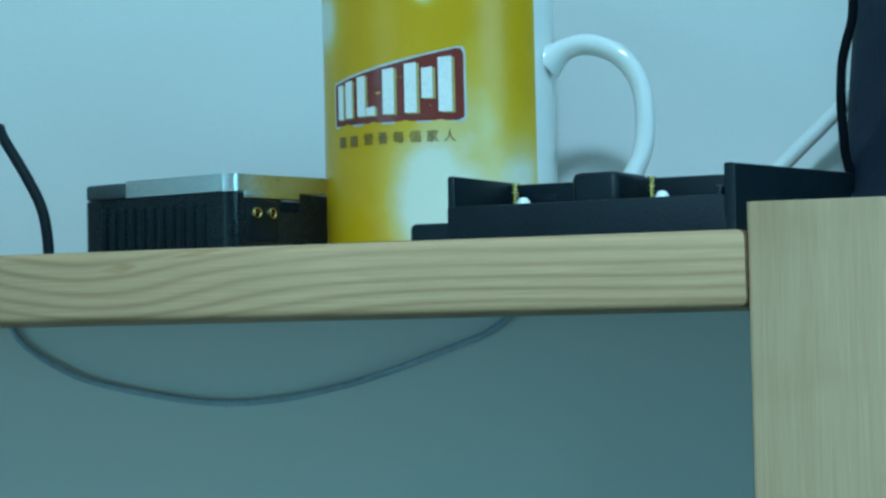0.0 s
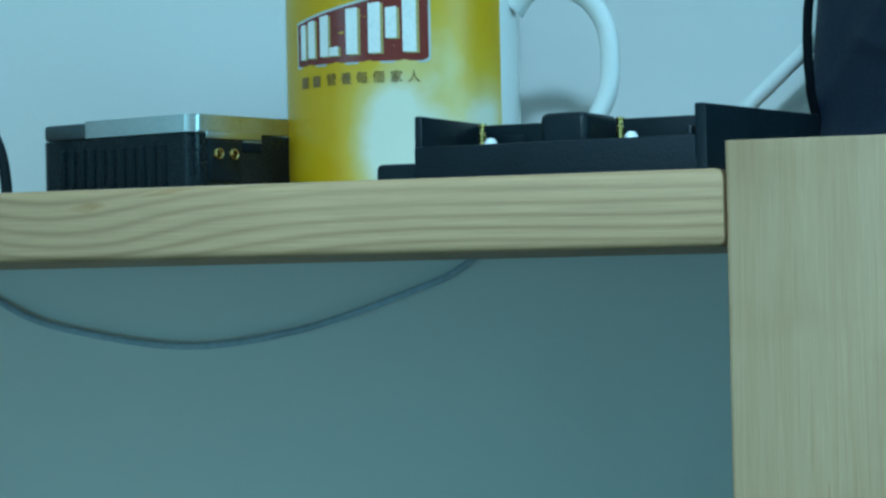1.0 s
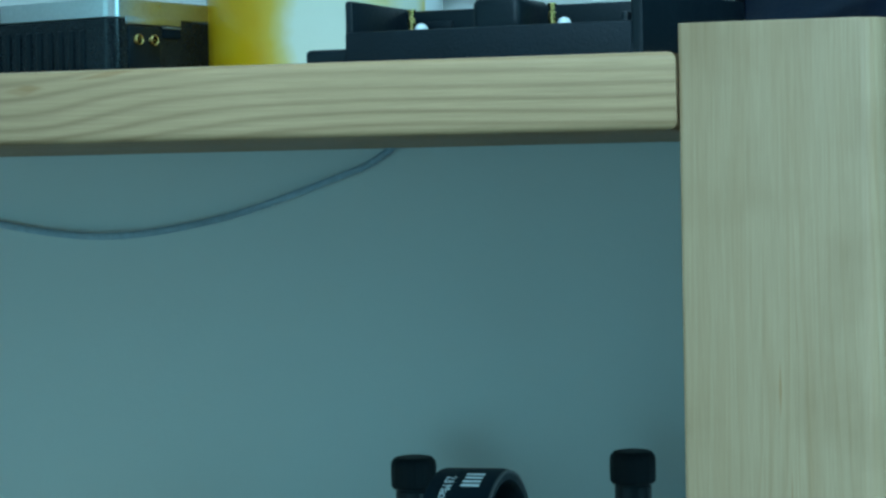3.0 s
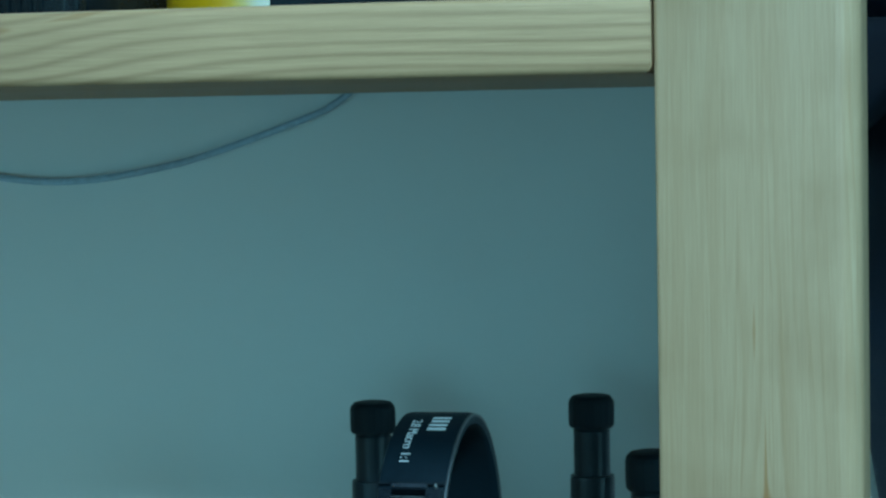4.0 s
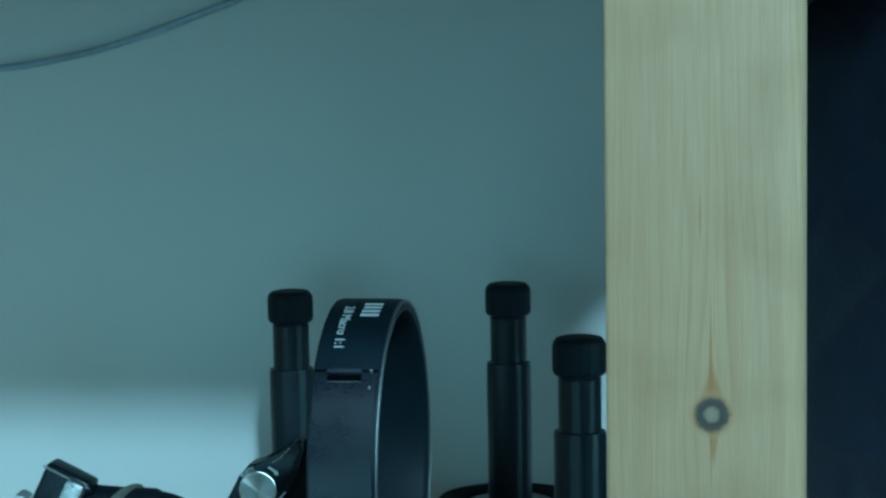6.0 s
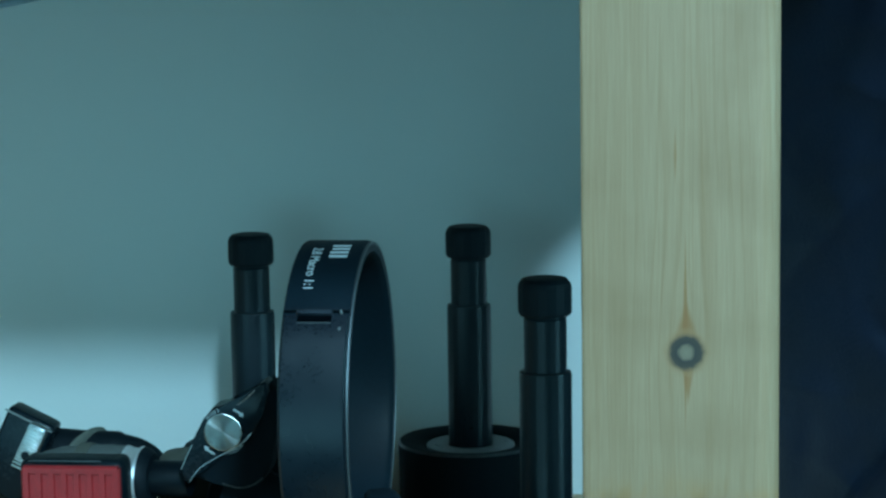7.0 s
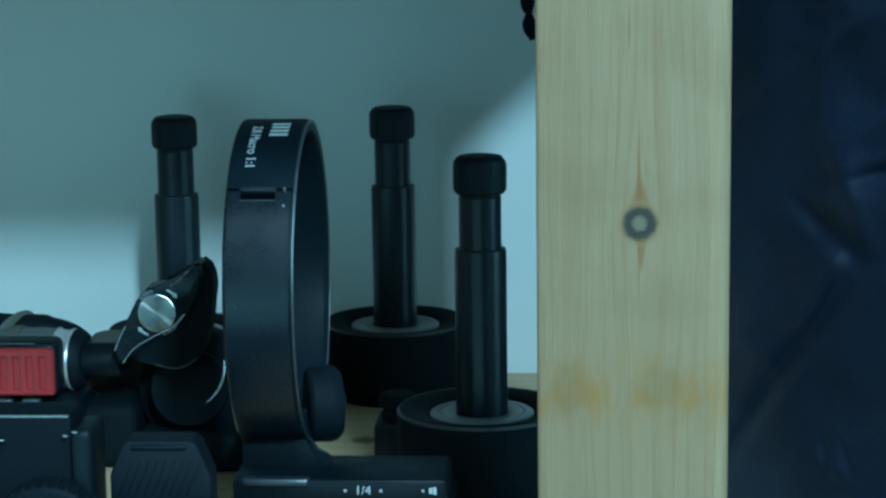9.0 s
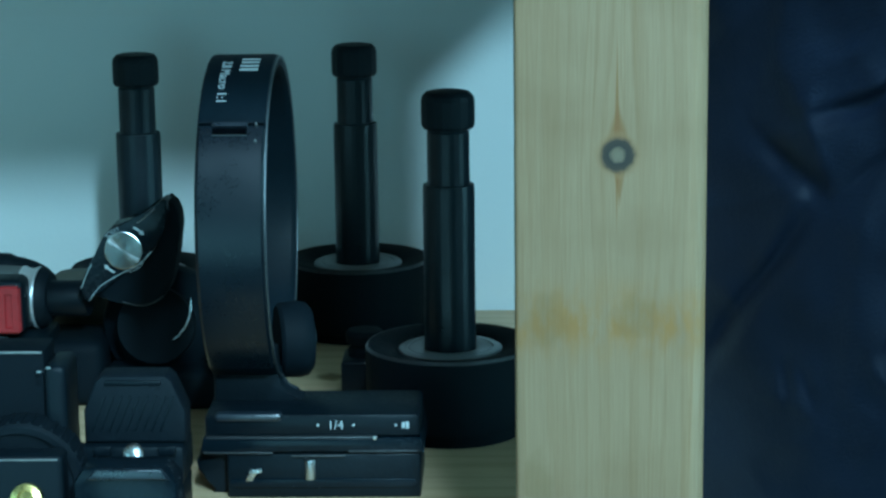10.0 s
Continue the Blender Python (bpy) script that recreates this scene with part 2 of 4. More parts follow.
print_gold = surface("gold_print", (0.45, 0.33, 0.12), 0.3, grain=900, amount=0.1, relief=0.02)
print_silver = surface("pale_print", (0.50, 0.54, 0.54), 0.4, grain=900, amount=0.1, relief=0.02)


def yellow_print():
    """Strong yellow with soft pale patches at fixed places on the band."""
    g = Graph("yellow_mug_print")
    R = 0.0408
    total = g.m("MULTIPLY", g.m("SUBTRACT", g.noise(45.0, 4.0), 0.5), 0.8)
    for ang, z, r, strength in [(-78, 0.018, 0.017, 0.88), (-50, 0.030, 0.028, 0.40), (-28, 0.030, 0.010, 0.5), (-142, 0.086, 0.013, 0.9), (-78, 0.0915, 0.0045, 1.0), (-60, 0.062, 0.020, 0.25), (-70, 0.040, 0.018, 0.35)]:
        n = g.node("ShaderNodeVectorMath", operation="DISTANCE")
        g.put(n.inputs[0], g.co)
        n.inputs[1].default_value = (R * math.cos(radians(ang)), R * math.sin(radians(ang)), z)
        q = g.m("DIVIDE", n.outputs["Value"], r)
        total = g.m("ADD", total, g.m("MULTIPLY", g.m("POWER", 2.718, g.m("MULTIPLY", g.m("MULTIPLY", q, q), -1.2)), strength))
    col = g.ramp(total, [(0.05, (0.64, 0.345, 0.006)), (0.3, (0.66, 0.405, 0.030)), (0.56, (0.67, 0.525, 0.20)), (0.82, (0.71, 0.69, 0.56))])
    return g.done(col, 0.30, 0.0, 0.4, 0.0)


mug_yellow = yellow_print()


def brushed_disc():
    """Turned aluminium: fine rings round the z axis."""
    g = Graph("turned_aluminium")
    x, y, z = g.xyz()
    r = g.m("SQRT", g.m("ADD", g.m("MULTIPLY", x, x), g.m("MULTIPLY", y, y)))
    ring = g.noise(1.0, 2.0, g.vec(g.m("MULTIPLY", r, 9000.0), 0.0, 0.0))
    g.put(g.b.inputs["Anisotropic"], 0.95)
    tangent = g.node("ShaderNodeTangent", direction_type="RADIAL", axis="Z")
    g.t.links.new(tangent.outputs[0], g.b.inputs["Tangent"])
    g.bump(ring, 0.15, 0.00005)
    return g.done(g.ramp(ring, [(0.2, (0.55, 0.55, 0.54)), (0.8, (0.78, 0.78, 0.76))]), 0.24, 1.0)


turned_alu = brushed_disc()


def woven(name, color):
    g = Graph(name)
    weave = g.m("MULTIPLY", g.m("SINE", g.m("MULTIPLY", g.xyz()[0], 9000.0)), g.m("SINE", g.m("MULTIPLY", g.xyz()[2], 9000.0)))
    broad = g.noise(25.0, 3.0)
    g.bump(g.m("ADD", g.m("MULTIPLY", weave, 0.12), g.noise(900.0, 3.0)), 0.55, 0.0005)
    return g.done(g.ramp(broad, [(0.3, tuple(c * 0.7 for c in color)), (0.7, tuple(c * 1.3 for c in color))]), 0.55, 0.0, 0.34)


cloth = woven("black_nylon_cloth", (0.0042, 0.0115, 0.0280))
# darker copy of the bag's cloth, toned down so lit pieces look shaded
dark_cloth = surface("shaded_black_cloth", (0.0015, 0.003, 0.006), 0.8, grain=900, relief=0.3, spec=0.12)
sheen_black = surface("blue_black_sheen_metal", (0.012, 0.020, 0.028), 0.30, grain=600, relief=0.05, spec=0.9)
cover_black = surface("satin_blue_black_enamel", (0.0030, 0.0080, 0.0125), 0.31, grain=1400, amount=0.06, relief=0.015, spec=0.36)


# ---- mesh tools ----
def part(name, bm, material, parent=None, label="", at=None, smooth=35):
    """Links a bmesh as one mesh object, under a thing or a part where one is given."""
    me = bpy.data.meshes.new(name)
    bmesh.ops.recalc_face_normals(bm, faces=bm.faces)
    limit = radians(smooth)
    for f in bm.faces:
        f.smooth = True
    for e in bm.edges:
        if len(e.link_faces) == 2 and e.calc_face_angle(0) > limit:
            e.smooth = False
    bm.to_mesh(me)
    bm.free()
    me.materials.append(material)
    ob = new(name, me)
    if at is not None:
        ob.matrix_basis = at
    if parent is not None:
        ob.parent = parent
    return tagged(ob, label=label)


def thing(name, m, label, category, group="", kind=""):
    ob = new(name)
    ob.empty_display_size = 0.01
    ob.matrix_basis = m
    return tagged(ob, label, category, group, kind)


def block(bm, lo, hi, bevel=0.0, seg=2):
    """A box between two corners with rounded edges."""
    c, s = (Vector(lo) + Vector(hi)) / 2, Vector(hi) - Vector(lo)
    out = bmesh.ops.create_cube(bm, size=1.0, matrix=Matrix.Translation(c) @ Matrix.Diagonal((*s, 1)))
    if bevel:
        es = {e for v in out["verts"] for e in v.link_edges}
        bmesh.ops.bevel(bm, geom=list(es), offset=bevel, segments=seg, affect="EDGES", profile=0.5)
    return bm


def boxed(lo, hi, bevel=0.0, seg=2):
    return block(bmesh.new(), lo, hi, bevel, seg)


def lathe(profile, n=40, bm=None, m=None):
    """Turns (radius, height) pairs round z."""
    bm = bm or bmesh.new()
    m = m or Matrix()
    rings = []
    for r, z in profile:
        if r < 1e-6:
            rings.append([bm.verts.new(m @ Vector((0, 0, z)))])
        else:
            rings.append([bm.verts.new(m @ Vector((r * math.cos(2 * math.pi * k / n), r * math.sin(2 * math.pi * k / n), z))) for k in range(n)])
    for a, b in zip(rings, rings[1:]):
        for k in range(n):
            j = (k + 1) % n
            if len(a) == 1 and len(b) == 1:
                continue
            if len(a) == 1:
                bm.faces.new((a[0], b[j], b[k]))
            elif len(b) == 1:
                bm.faces.new((a[k], a[j], b[0]))
            else:
                bm.faces.new((a[k], a[j], b[j], b[k]))
    return bm


def disc(r, z0, z1, edge=0.0005, n=32, bm=None, m=None):
    """A solid round piece with rounded rims."""
    e = min(edge, (z1 - z0) * 0.45, r * 0.45)
    return lathe([(0, z0), (r - e, z0), (r - 0.3 * e, z0 + 0.3 * e), (r, z0 + e), (r, z1 - e), (r - 0.3 * e, z1 - 0.3 * e), (r - e, z1), (0, z1)], n, bm, m)


def prism(outline, y0, y1, bevel=0.0, bm=None, seg=2):
    """An outline in (x, z), thick from y0 to y1."""
    bm = bm or bmesh.new()
    a = [bm.verts.new((x, y0, z)) for x, z in outline]
    b = [bm.verts.new((x, y1, z)) for x, z in outline]
    fs = [bm.faces.new(a), bm.faces.new(b[::-1])]
    k = len(outline)
    for i in range(k):
        fs.append(bm.faces.new((a[i], b[i], b[(i + 1) % k], a[(i + 1) % k])))
    if bevel:
        es = {e for f in fs[:2] for e in f.edges}
        bmesh.ops.bevel(bm, geom=list(es), offset=bevel, segments=seg, affect="EDGES", profile=0.5)
    return bm


def spline(points, steps=8):
    """A smooth line through the points."""
    p = [Vector(q) for q in points]
    p = [2 * p[0] - p[1], *p, 2 * p[-1] - p[-2]]
    out = []
    for i in range(1, len(p) - 2):
        for k in range(steps):
            t = k / steps
            out.append(0.5 * ((2 * p[i]) + (p[i + 1] - p[i - 1]) * t + (2 * p[i - 1] - 5 * p[i] + 4 * p[i + 1] - p[i + 2]) * t * t + (3 * p[i] - p[i - 1] - 3 * p[i + 1] + p[i + 2]) * t ** 3))
    return out + [p[-2]]


def tube(points, r, n=12, flat=1.0, bm=None):
    """A round (or flattened) tube along a line of points."""
    bm = bm or bmesh.new()
    pts = [Vector(p) for p in points]
    rings, side = [], None
    for i, p in enumerate(pts):
        d = (pts[min(i + 1, len(pts) - 1)] - pts[max(i - 1, 0)]).normalized()
        if side is None:
            side = d.orthogonal().normalized()
        side = (side - d * side.dot(d)).normalized()
        up = d.cross(side)
        rr = r[i] if isinstance(r, (list, tuple)) else r
        rings.append([bm.verts.new(p + side * math.cos(2 * math.pi * k / n) * rr + up * math.sin(2 * math.pi * k / n) * rr * flat) for k in range(n)])
    for a, b in zip(rings, rings[1:]):
        for k in range(n):
            bm.faces.new((a[k], a[(k + 1) % n], b[(k + 1) % n], b[k]))
    bm.faces.new(rings[0][::-1]), bm.faces.new(rings[-1])
    return bm


def lettering(text, size, thick=0.0001):
    """Words in the built-in font as a thin solid in the x-z plane, centred, facing -y."""
    cu = bpy.data.curves.new("words", "FONT")
    cu.body, cu.size, cu.align_x, cu.align_y, cu.extrude = text, size, "CENTER", "CENTER", thick / 2
    tmp = new("words", cu)
    bpy.context.view_layer.update()
    me = bpy.data.meshes.new_from_object(tmp.evaluated_get(bpy.context.evaluated_depsgraph_get()))
    bpy.data.objects.remove(tmp)
    bm = bmesh.new()
    bm.from_mesh(me)
    bpy.data.meshes.remove(me)
    bm.transform(Matrix.Rotation(radians(90), 4, "X"))
    return bm


def flat_shape(outline, thick=0.00015):
    return prism(outline, -thick / 2, thick / 2)


def around(bm, radius, angle0, cuts=0):
    """Bends a thin shape in the x-z plane round a cylinder about z: x becomes arc length from angle0."""
    if cuts:
        bmesh.ops.subdivide_edges(bm, edges=bm.edges[:], cuts=cuts, use_grid_fill=True)
    for v in bm.verts:
        a = angle0 + v.co.x / radius
        r = radius - v.co.y
        v.co = Vector((r * math.cos(a), r * math.sin(a), v.co.z))
    return bm


# ---- the room ----
WALL_Y, UP_TOP, UP_LOW, LOW_TOP = 0.302, 1.3168, 1.300, 1.0945


def structure(name, bm, material, label, category):
    return tagged(part(name, bm, material), label, category, kind="structure")


structure("wall_north", boxed((-1.7, WALL_Y, 0), (1.7, WALL_Y + 0.12, 2.5)), wall_paint, "smooth white painted wall behind the shelves", "wall")
structure("wall_south", boxed((-1.7, -2.62, 0), (1.7, -2.5, 2.5)), room_paint, "plain white painted wall", "wall")
structure("wall_west", boxed((-1.82, -2.62, 0), (-1.7, WALL_Y + 0.12, 2.5)), room_paint, "plain white painted wall", "wall")
structure("wall_east", boxed((1.7, -2.62, 0), (1.82, WALL_Y + 0.12, 2.5)), room_paint, "plain white painted wall", "wall")
structure("floor", boxed((-1.82, -2.62, -0.1), (1.82, WALL_Y + 0.12, 0.0)), floor_mat, "dark grey laminate floor under the shelves", "floor")
structure("ceiling", boxed((-1.82, -2.62, 2.5), (1.82, WALL_Y + 0.12, 2.6)), room_paint, "plain white ceiling", "ceiling")


# ---- the shelf unit ----
def upright(bm):
    """Stands an outline drawn in (x, z) up, so that it is drawn in (x, y) and thick along z."""
    for v in bm.verts:
        v.co = Vector((v.co.x, v.co.z, v.co.y))
    return bm


def shelf_post(x):
    W, D = 0.0436, 0.058
    corners = [(0, 0, 0.0012, 180), (W, 0, 0.0056, 270), (W, D, 0.0015, 0), (0, D, 0.0015, 90)]
    o = []
    for cx, cy, r, a in corners:
        mx, my = x + (cx + r if cx == 0 else cx - r), (cy + r if cy == 0 else cy - r)
        o += [(mx + r * math.cos(radians(a + k * 15)), my + r * math.sin(radians(a + k * 15))) for k in range(7)]
    return tagged(part("shelf_post", upright(prism(o, 0.0, 1.3227, 0.0006)), wood_post), "upright pale pine post with a dark round knot", "shelf post", "posts of the shelf unit")


def notched_board(end, low, high, edge):
    """A board cut out round the front post."""
    back = WALL_Y - 0.003
    return upright(prism([(-0.8155, -0.0011), (end, -0.0011), (end, 0.0595), (0.0210, 0.0595), (0.0210, back), (-0.8155, back)], low, high, edge, seg=3))


shelf_post(0.0)
shelf_post(-0.86)
tagged(part("shelf_board", notched_board(-0.0004, UP_LOW, UP_TOP, 0.0019), wood_edge), "upper pine shelf board with grained front edge", "shelf", "shelf boards")
tagged(part("shelf_board", notched_board(-0.0006, LOW_TOP - 0.018, LOW_TOP, 0.0009), wood_low), "lower pine shelf board under camera gear", "shelf", "shelf boards")


# ---- on the upper shelf ----
def mug():
    top = thing("mug", pose(-0.1561, 0.258, UP_TOP), "tall white ceramic mug with yellow printed band on the shelf", "mug")
    R, H = 0.0405, 0.108
    prof = [(0, 0.0004), (0.030, 0.0004), (0.033, 0.0), (0.0365, 0.0012), (R - 0.0008, 0.004), (R, 0.008), (R, H - 0.002), (R - 0.0006, H - 0.0004), (R - 0.0018, H), (R - 0.003, H - 0.0005), (R - 0.0036, H - 0.003), (R - 0.0038, 0.012), (R - 0.008, 0.006), (0, 0.0055)]
    part("body", lathe(prof, 72), ceramic, top)
    # the printed band leaves a white strip by the handle
    bm, n = bmesh.new(), 64
    a0, a1 = radians(-148.5), radians(-18.5)
    rows = []
    for k in range(n + 1):
        a = a0 + (a1 - a0) * k / n
        rows.append([bm.verts.new((r * math.cos(a), r * math.sin(a), z)) for r, z in ((R + 0.00005, 0.0088), (R + 0.00030, 0.0090), (R + 0.00030, 0.0998), (R + 0.00005, 0.1))])
    for p, q in zip(rows, rows[1:]):
        for j in range(3):
            bm.faces.new((p[j], q[j], q[j + 1], p[j + 1]))
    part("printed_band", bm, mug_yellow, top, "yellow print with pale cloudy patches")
    hand = [(R - 0.001, 0, 0.0698), (R + 0.006, 0, 0.0742), (R + 0.015, 0, 0.0752), (R + 0.0248, 0, 0.0708), (R + 0.0314, 0, 0.0618), (R + 0.0332, 0, 0.0503), (R + 0.0320, 0, 0.0380), (R + 0.0265, 0, 0.0275), (R + 0.018, 0, 0.0205), (R + 0.007, 0, 0.018), (R - 0.001, 0, 0.0185)]
    line = spline(hand, 6)
    k = len(line)
    rad = [0.0032 + 0.0022 * max(0.0, 1 - i / 8) ** 2 + 0.0022 * max(0.0, 1 - (k - 1 - i) / 6) ** 2 for i in range(k)]
    hb = tube(line, rad, 16, 1.25)
    hb.transform(Matrix.Rotation(radians(-1), 4, "Z"))
    part("handle", hb, ceramic, top)
    # badge, its bars and the line of small characters, wrapped round the band
    F, MID = R + 0.0004, radians(-89.5)

    def stuck(name, outline, material, lift, parent, label=""):
        bm = flat_shape([(x * 1.04, z) for x, z in outline], 0.00012)
        bmesh.ops.triangulate(bm, faces=bm.faces[:])
        bmesh.ops.subdivide_edges(bm, edges=bm.edges[:], cuts=3, use_grid_fill=True)
        return part(name, around(bm, F + lift, MID), material, parent, label)

    def grown(o, d):
        cx, cz = sum(p[0] for p in o) / len(o), sum(p[1] for p in o) / len(o)
        return [(x + d * (1 if x > cx else -1), z + d * (1 if z > cz else -1)) for x, z in o]

    shape = [(-0.0280, 0.0487), (0.0185, 0.0485), (0.0202, 0.0494), (0.0204, 0.0502), (0.0204, 0.0705), (0.0196, 0.0722), (0.0178, 0.0724), (0.0, 0.0685), (-0.0280, 0.0628)]
    badge = stuck("badge", grown(shape, 0.0007), print_silver, 0.00010, top, "pale rimmed badge")
    stuck("badge_field", shape, print_red, 0.00025, badge, "dark red badge field")
    for x0, x1, z0, z1 in [(-0.0262, -0.0236, 0.0508, 0.0622), (-0.0222, -0.0190, 0.0510, 0.0632), (-0.0166, -0.0132, 0.0511, 0.0644), (-0.0128, -0.0094, 0.0511, 0.0538), (-0.0064, -0.0024, 0.0512, 0.0662), (0.0012, 0.0052, 0.0513, 0.0676), (0.0068, 0.0104, 0.0560, 0.0660), (0.0122, 0.0166, 0.0514, 0.0694)]:
        o = [(x0, z0), (x1, z0), (x1, z1 + 0.0004), (x0, z1)]
        stuck("badge_edge", [(x + 0.0009, z - 0.0004) for x, z in o], print_gold, 0.00040, badge, "gold edge")
        stuck("badge_bar", o, print_white, 0.00055, badge, "white bar")
    for i, ch in enumerate("##營養每個家人"):
        x = -0.0245 + i * 0.00580
        if ch == "#":
            stuck("printed_bar", [(x - 0.0017, 0.0413), (x + 0.0017, 0.0413), (x + 0.0017, 0.0449), (x - 0.0017, 0.0449)], print_brown, 0.00015, top)
        else:
            bm = lettering(ch, 0.0043, 0.0001)
            for v in bm.verts:
                v.co.x += x
                v.co.z += 0.0431
            part("printed_character", around(bm, F + 0.0002, MID), print_brown, top)
    return top


def gear_box():
    """A small black box with a bevelled metal lid, turned a little on the shelf."""
    top = thing("recorder_box", pose(-0.206, 0.190, UP_TOP, 0, 0, -18.5), "small black plastic box with brushed metal lid on the shelf", "electronic box")
    L, D, H, Z1 = 0.0698, 0.0532, 0.0320, 0.0258
    body = prism([(-L, 0), (0, 0), (0, D), (-L, D)], 0.0012, Z1)
    for v in body.verts:
        v.co = Vector((v.co.x, v.co.z, v.co.y))
    es = [e for e in body.edges if abs(e.verts[0].co.z - e.verts[1].co.z) > 0.01]
    bmesh.ops.bevel(body, geom=es, offset=0.004, segments=5, affect="EDGES", profile=0.5)
    b = part("body", body, box_black, top)
    lid = prism([(-L * 0.73, 0), (0, 0), (0, D), (-L * 0.73, D)], Z1 + 0.0005, H)
    for v in lid.verts:
        v.co = Vector((v.co.x, v.co.z, v.co.y))
    es = [e for e in lid.edges if abs(e.verts[0].co.z - e.verts[1].co.z) > 0.004]
    bmesh.ops.bevel(lid, geom=es, offset=0.0042, segments=5, affect="EDGES", profile=0.5)
    part("lid", lid, alu, top, "brushed metal lid")
    part("lid_end", boxed((-L + 0.0005, 0.0012, Z1 + 0.0003), (-L * 0.73 + 0.003, D - 0.001, H - 0.0004), 0.0012), slate_metal, top, "dark lid end")
    for k in range(11):
        x = -0.060 + k * 0.0046
        part("rib", boxed((x, -0.0007, 0.004), (x + 0.0022, 0.0012, 0.0225), 0.0004), black_plastic, b)
    # the side with the sockets
    part("lid_lip", boxed((-0.002, 0.0062, Z1 - 0.0016), (0.0004, 0.034, Z1 + 0.001), 0.0003), alu, top, "metal lip")
    panel = part("socket_panel", boxed((-0.002, 0.0070, 0.010), (0.0007, 0.0225, 0.0236), 0.0006), black_plastic, top)
    for y in (0.0108, 0.0184):
        m = pose(0.0005, y, 0.0192, 0, 90, 0)
        bm = lathe([(0.0012, 0), (0.0018, 0), (0.0018, 0.0014), (0.0016, 0.0017), (0.0013, 0.0014), (0.0012, 0.0004)], 20, m=m)
        part("socket", bm, brass, panel, "gold socket ring")
        part("socket_pin", disc(0.0003, 0, 0.0012, 0.0001, 10, m=m), brass, panel)
        # flat black disc painted as the shade inside the socket
        part("socket_hole", disc(0.00115, 0.0001, 0.0004, 0.0001, 18, m=m), void_black, panel)
    part("card_slot", boxed((-0.002, 0.0245, 0.0200), (0.0006, 0.0335, 0.0232), 0.0004), dull_black, top)
    part("slot_rim", boxed((-0.0005, 0.0245, 0.0233), (0.0009, 0.0335, 0.0238), 0.0002), alu_grey, top)
    for x, y in ((-0.006, 0.006), (-0.062, 0.006), (-0.006, 0.049), (-0.062, 0.049)):
        part("foot", disc(0.003, 0, 0.0013, 0.0003, 16, m=Matrix.Translation((x, y, 0))), black_rubber, top)
    return top


def charger():
    """A twin battery charger plate: low tray, raised walls, spring pins."""
    top = thing("battery_charger", pose(-0.0279, 0.1217, UP_TOP, 0, 0, -7.6), "black plastic twin battery charger lying on the shelf", "battery charger")
    W, D = 0.0855, 0.115
    part("base", boxed((-W, 0, 0), (0, D, 0.009), 0.001), black_rough, top)
    part("front_wall", boxed((-W, -0.0004, 0.0), (-0.001, 0.010, 0.0148), 0.0008), black_rough, top)
    part("back_wall", boxed((-W + 0.001, 0.040, 0.009), (-0.0005, 0.048, 0.0229), 0.0008), black_plastic, top)
    part("left_cheek", boxed((-W - 0.0002, 0.0005, 0.0), (-W + 0.0024, 0.048, 0.0237), 0.0008), black_plastic, top)
    part("middle_block", boxed((-0.0520, 0.013, 0.009), (-0.0375, 0.040, 0.0237), 0.0022, 3), black_plastic, top)
    rw = prism([(0.0, 0.0), (D, 0.0), (D, 0.0264), (0.0, 0.0233)], -0.0014, 0.0022, 0.0009)
    for v in rw.verts:
        v.co = Vector((v.co.y, v.co.x, v.co.z))
    part("right_wall", rw, black_plastic, top)
    part("release_rib", boxed((-0.0052, 0.004, 0.009), (-0.0034, 0.020, 0.0175), 0.0006), black_satin, top)
    part("label_plate", boxed((-0.076, 0.0393, 0.0165), (-0.068, 0.0402, 0.0195), 0.0002), black_satin, top)
    foot = part("side_block", boxed((-W - 0.0155, 0.006, 0.0), (-W + 0.001, 0.050, 0.0106), 0.0016, 3), black_plastic, top)
    part("port_rim", boxed((-W - 0.0105, 0.0054, 0.0045), (-W - 0.002, 0.0062, 0.0052), 0.0001), alu_grey, foot)
    for x in (-0.0772, -0.0336):
        part("spring_pin", lathe([(0, 0.009), (0.00115, 0.009), (0.00115, 0.0198), (0.00085, 0.0202), (0.00085, 0.0217), (0.00125, 0.0219), (0.00125, 0.0226), (0, 0.0227)], 16, m=Matrix.Translation((x, 0.030, 0))), brass, top, "gold spring pin")
        part("locating_stud", lathe([(0.0021, 0.009), (0.0021, 0.0152), (0.0019, 0.0166), (0.0012, 0.0176), (0, 0.0179)], 18, m=Matrix.Translation((x + 0.0062, 0.022, 0))), white_plastic, top, "white rounded stud")
    return top


mug(), gear_box(), charger()
tagged(part("power_cable", tube(spline([(-0.300, 0.205, 1.3695), (-0.2962, 0.202, 1.3645), (-0.2873, 0.200, 1.3522), (-0.2812, 0.200, 1.3405), (-0.2790, 0.200, 1.3290), (-0.2788, 0.200, UP_TOP + 0.001)]), 0.0019, 14), black_rubber), "black rubber power cable bent down to the shelf", "cable")
tagged(part("white_tube", tube(spline([(-0.0760, 0.285, UP_TOP + 0.0026), (-0.0610, 0.285, 1.3312), (-0.0412, 0.285, 1.3496), (-0.0233, 0.285, 1.3662), (0.0040, 0.286, 1.3915), (0.03, 0.288, 1.4150)]), 0.0026, 14), white_plastic), "white plastic tube running up behind the bag", "tube")
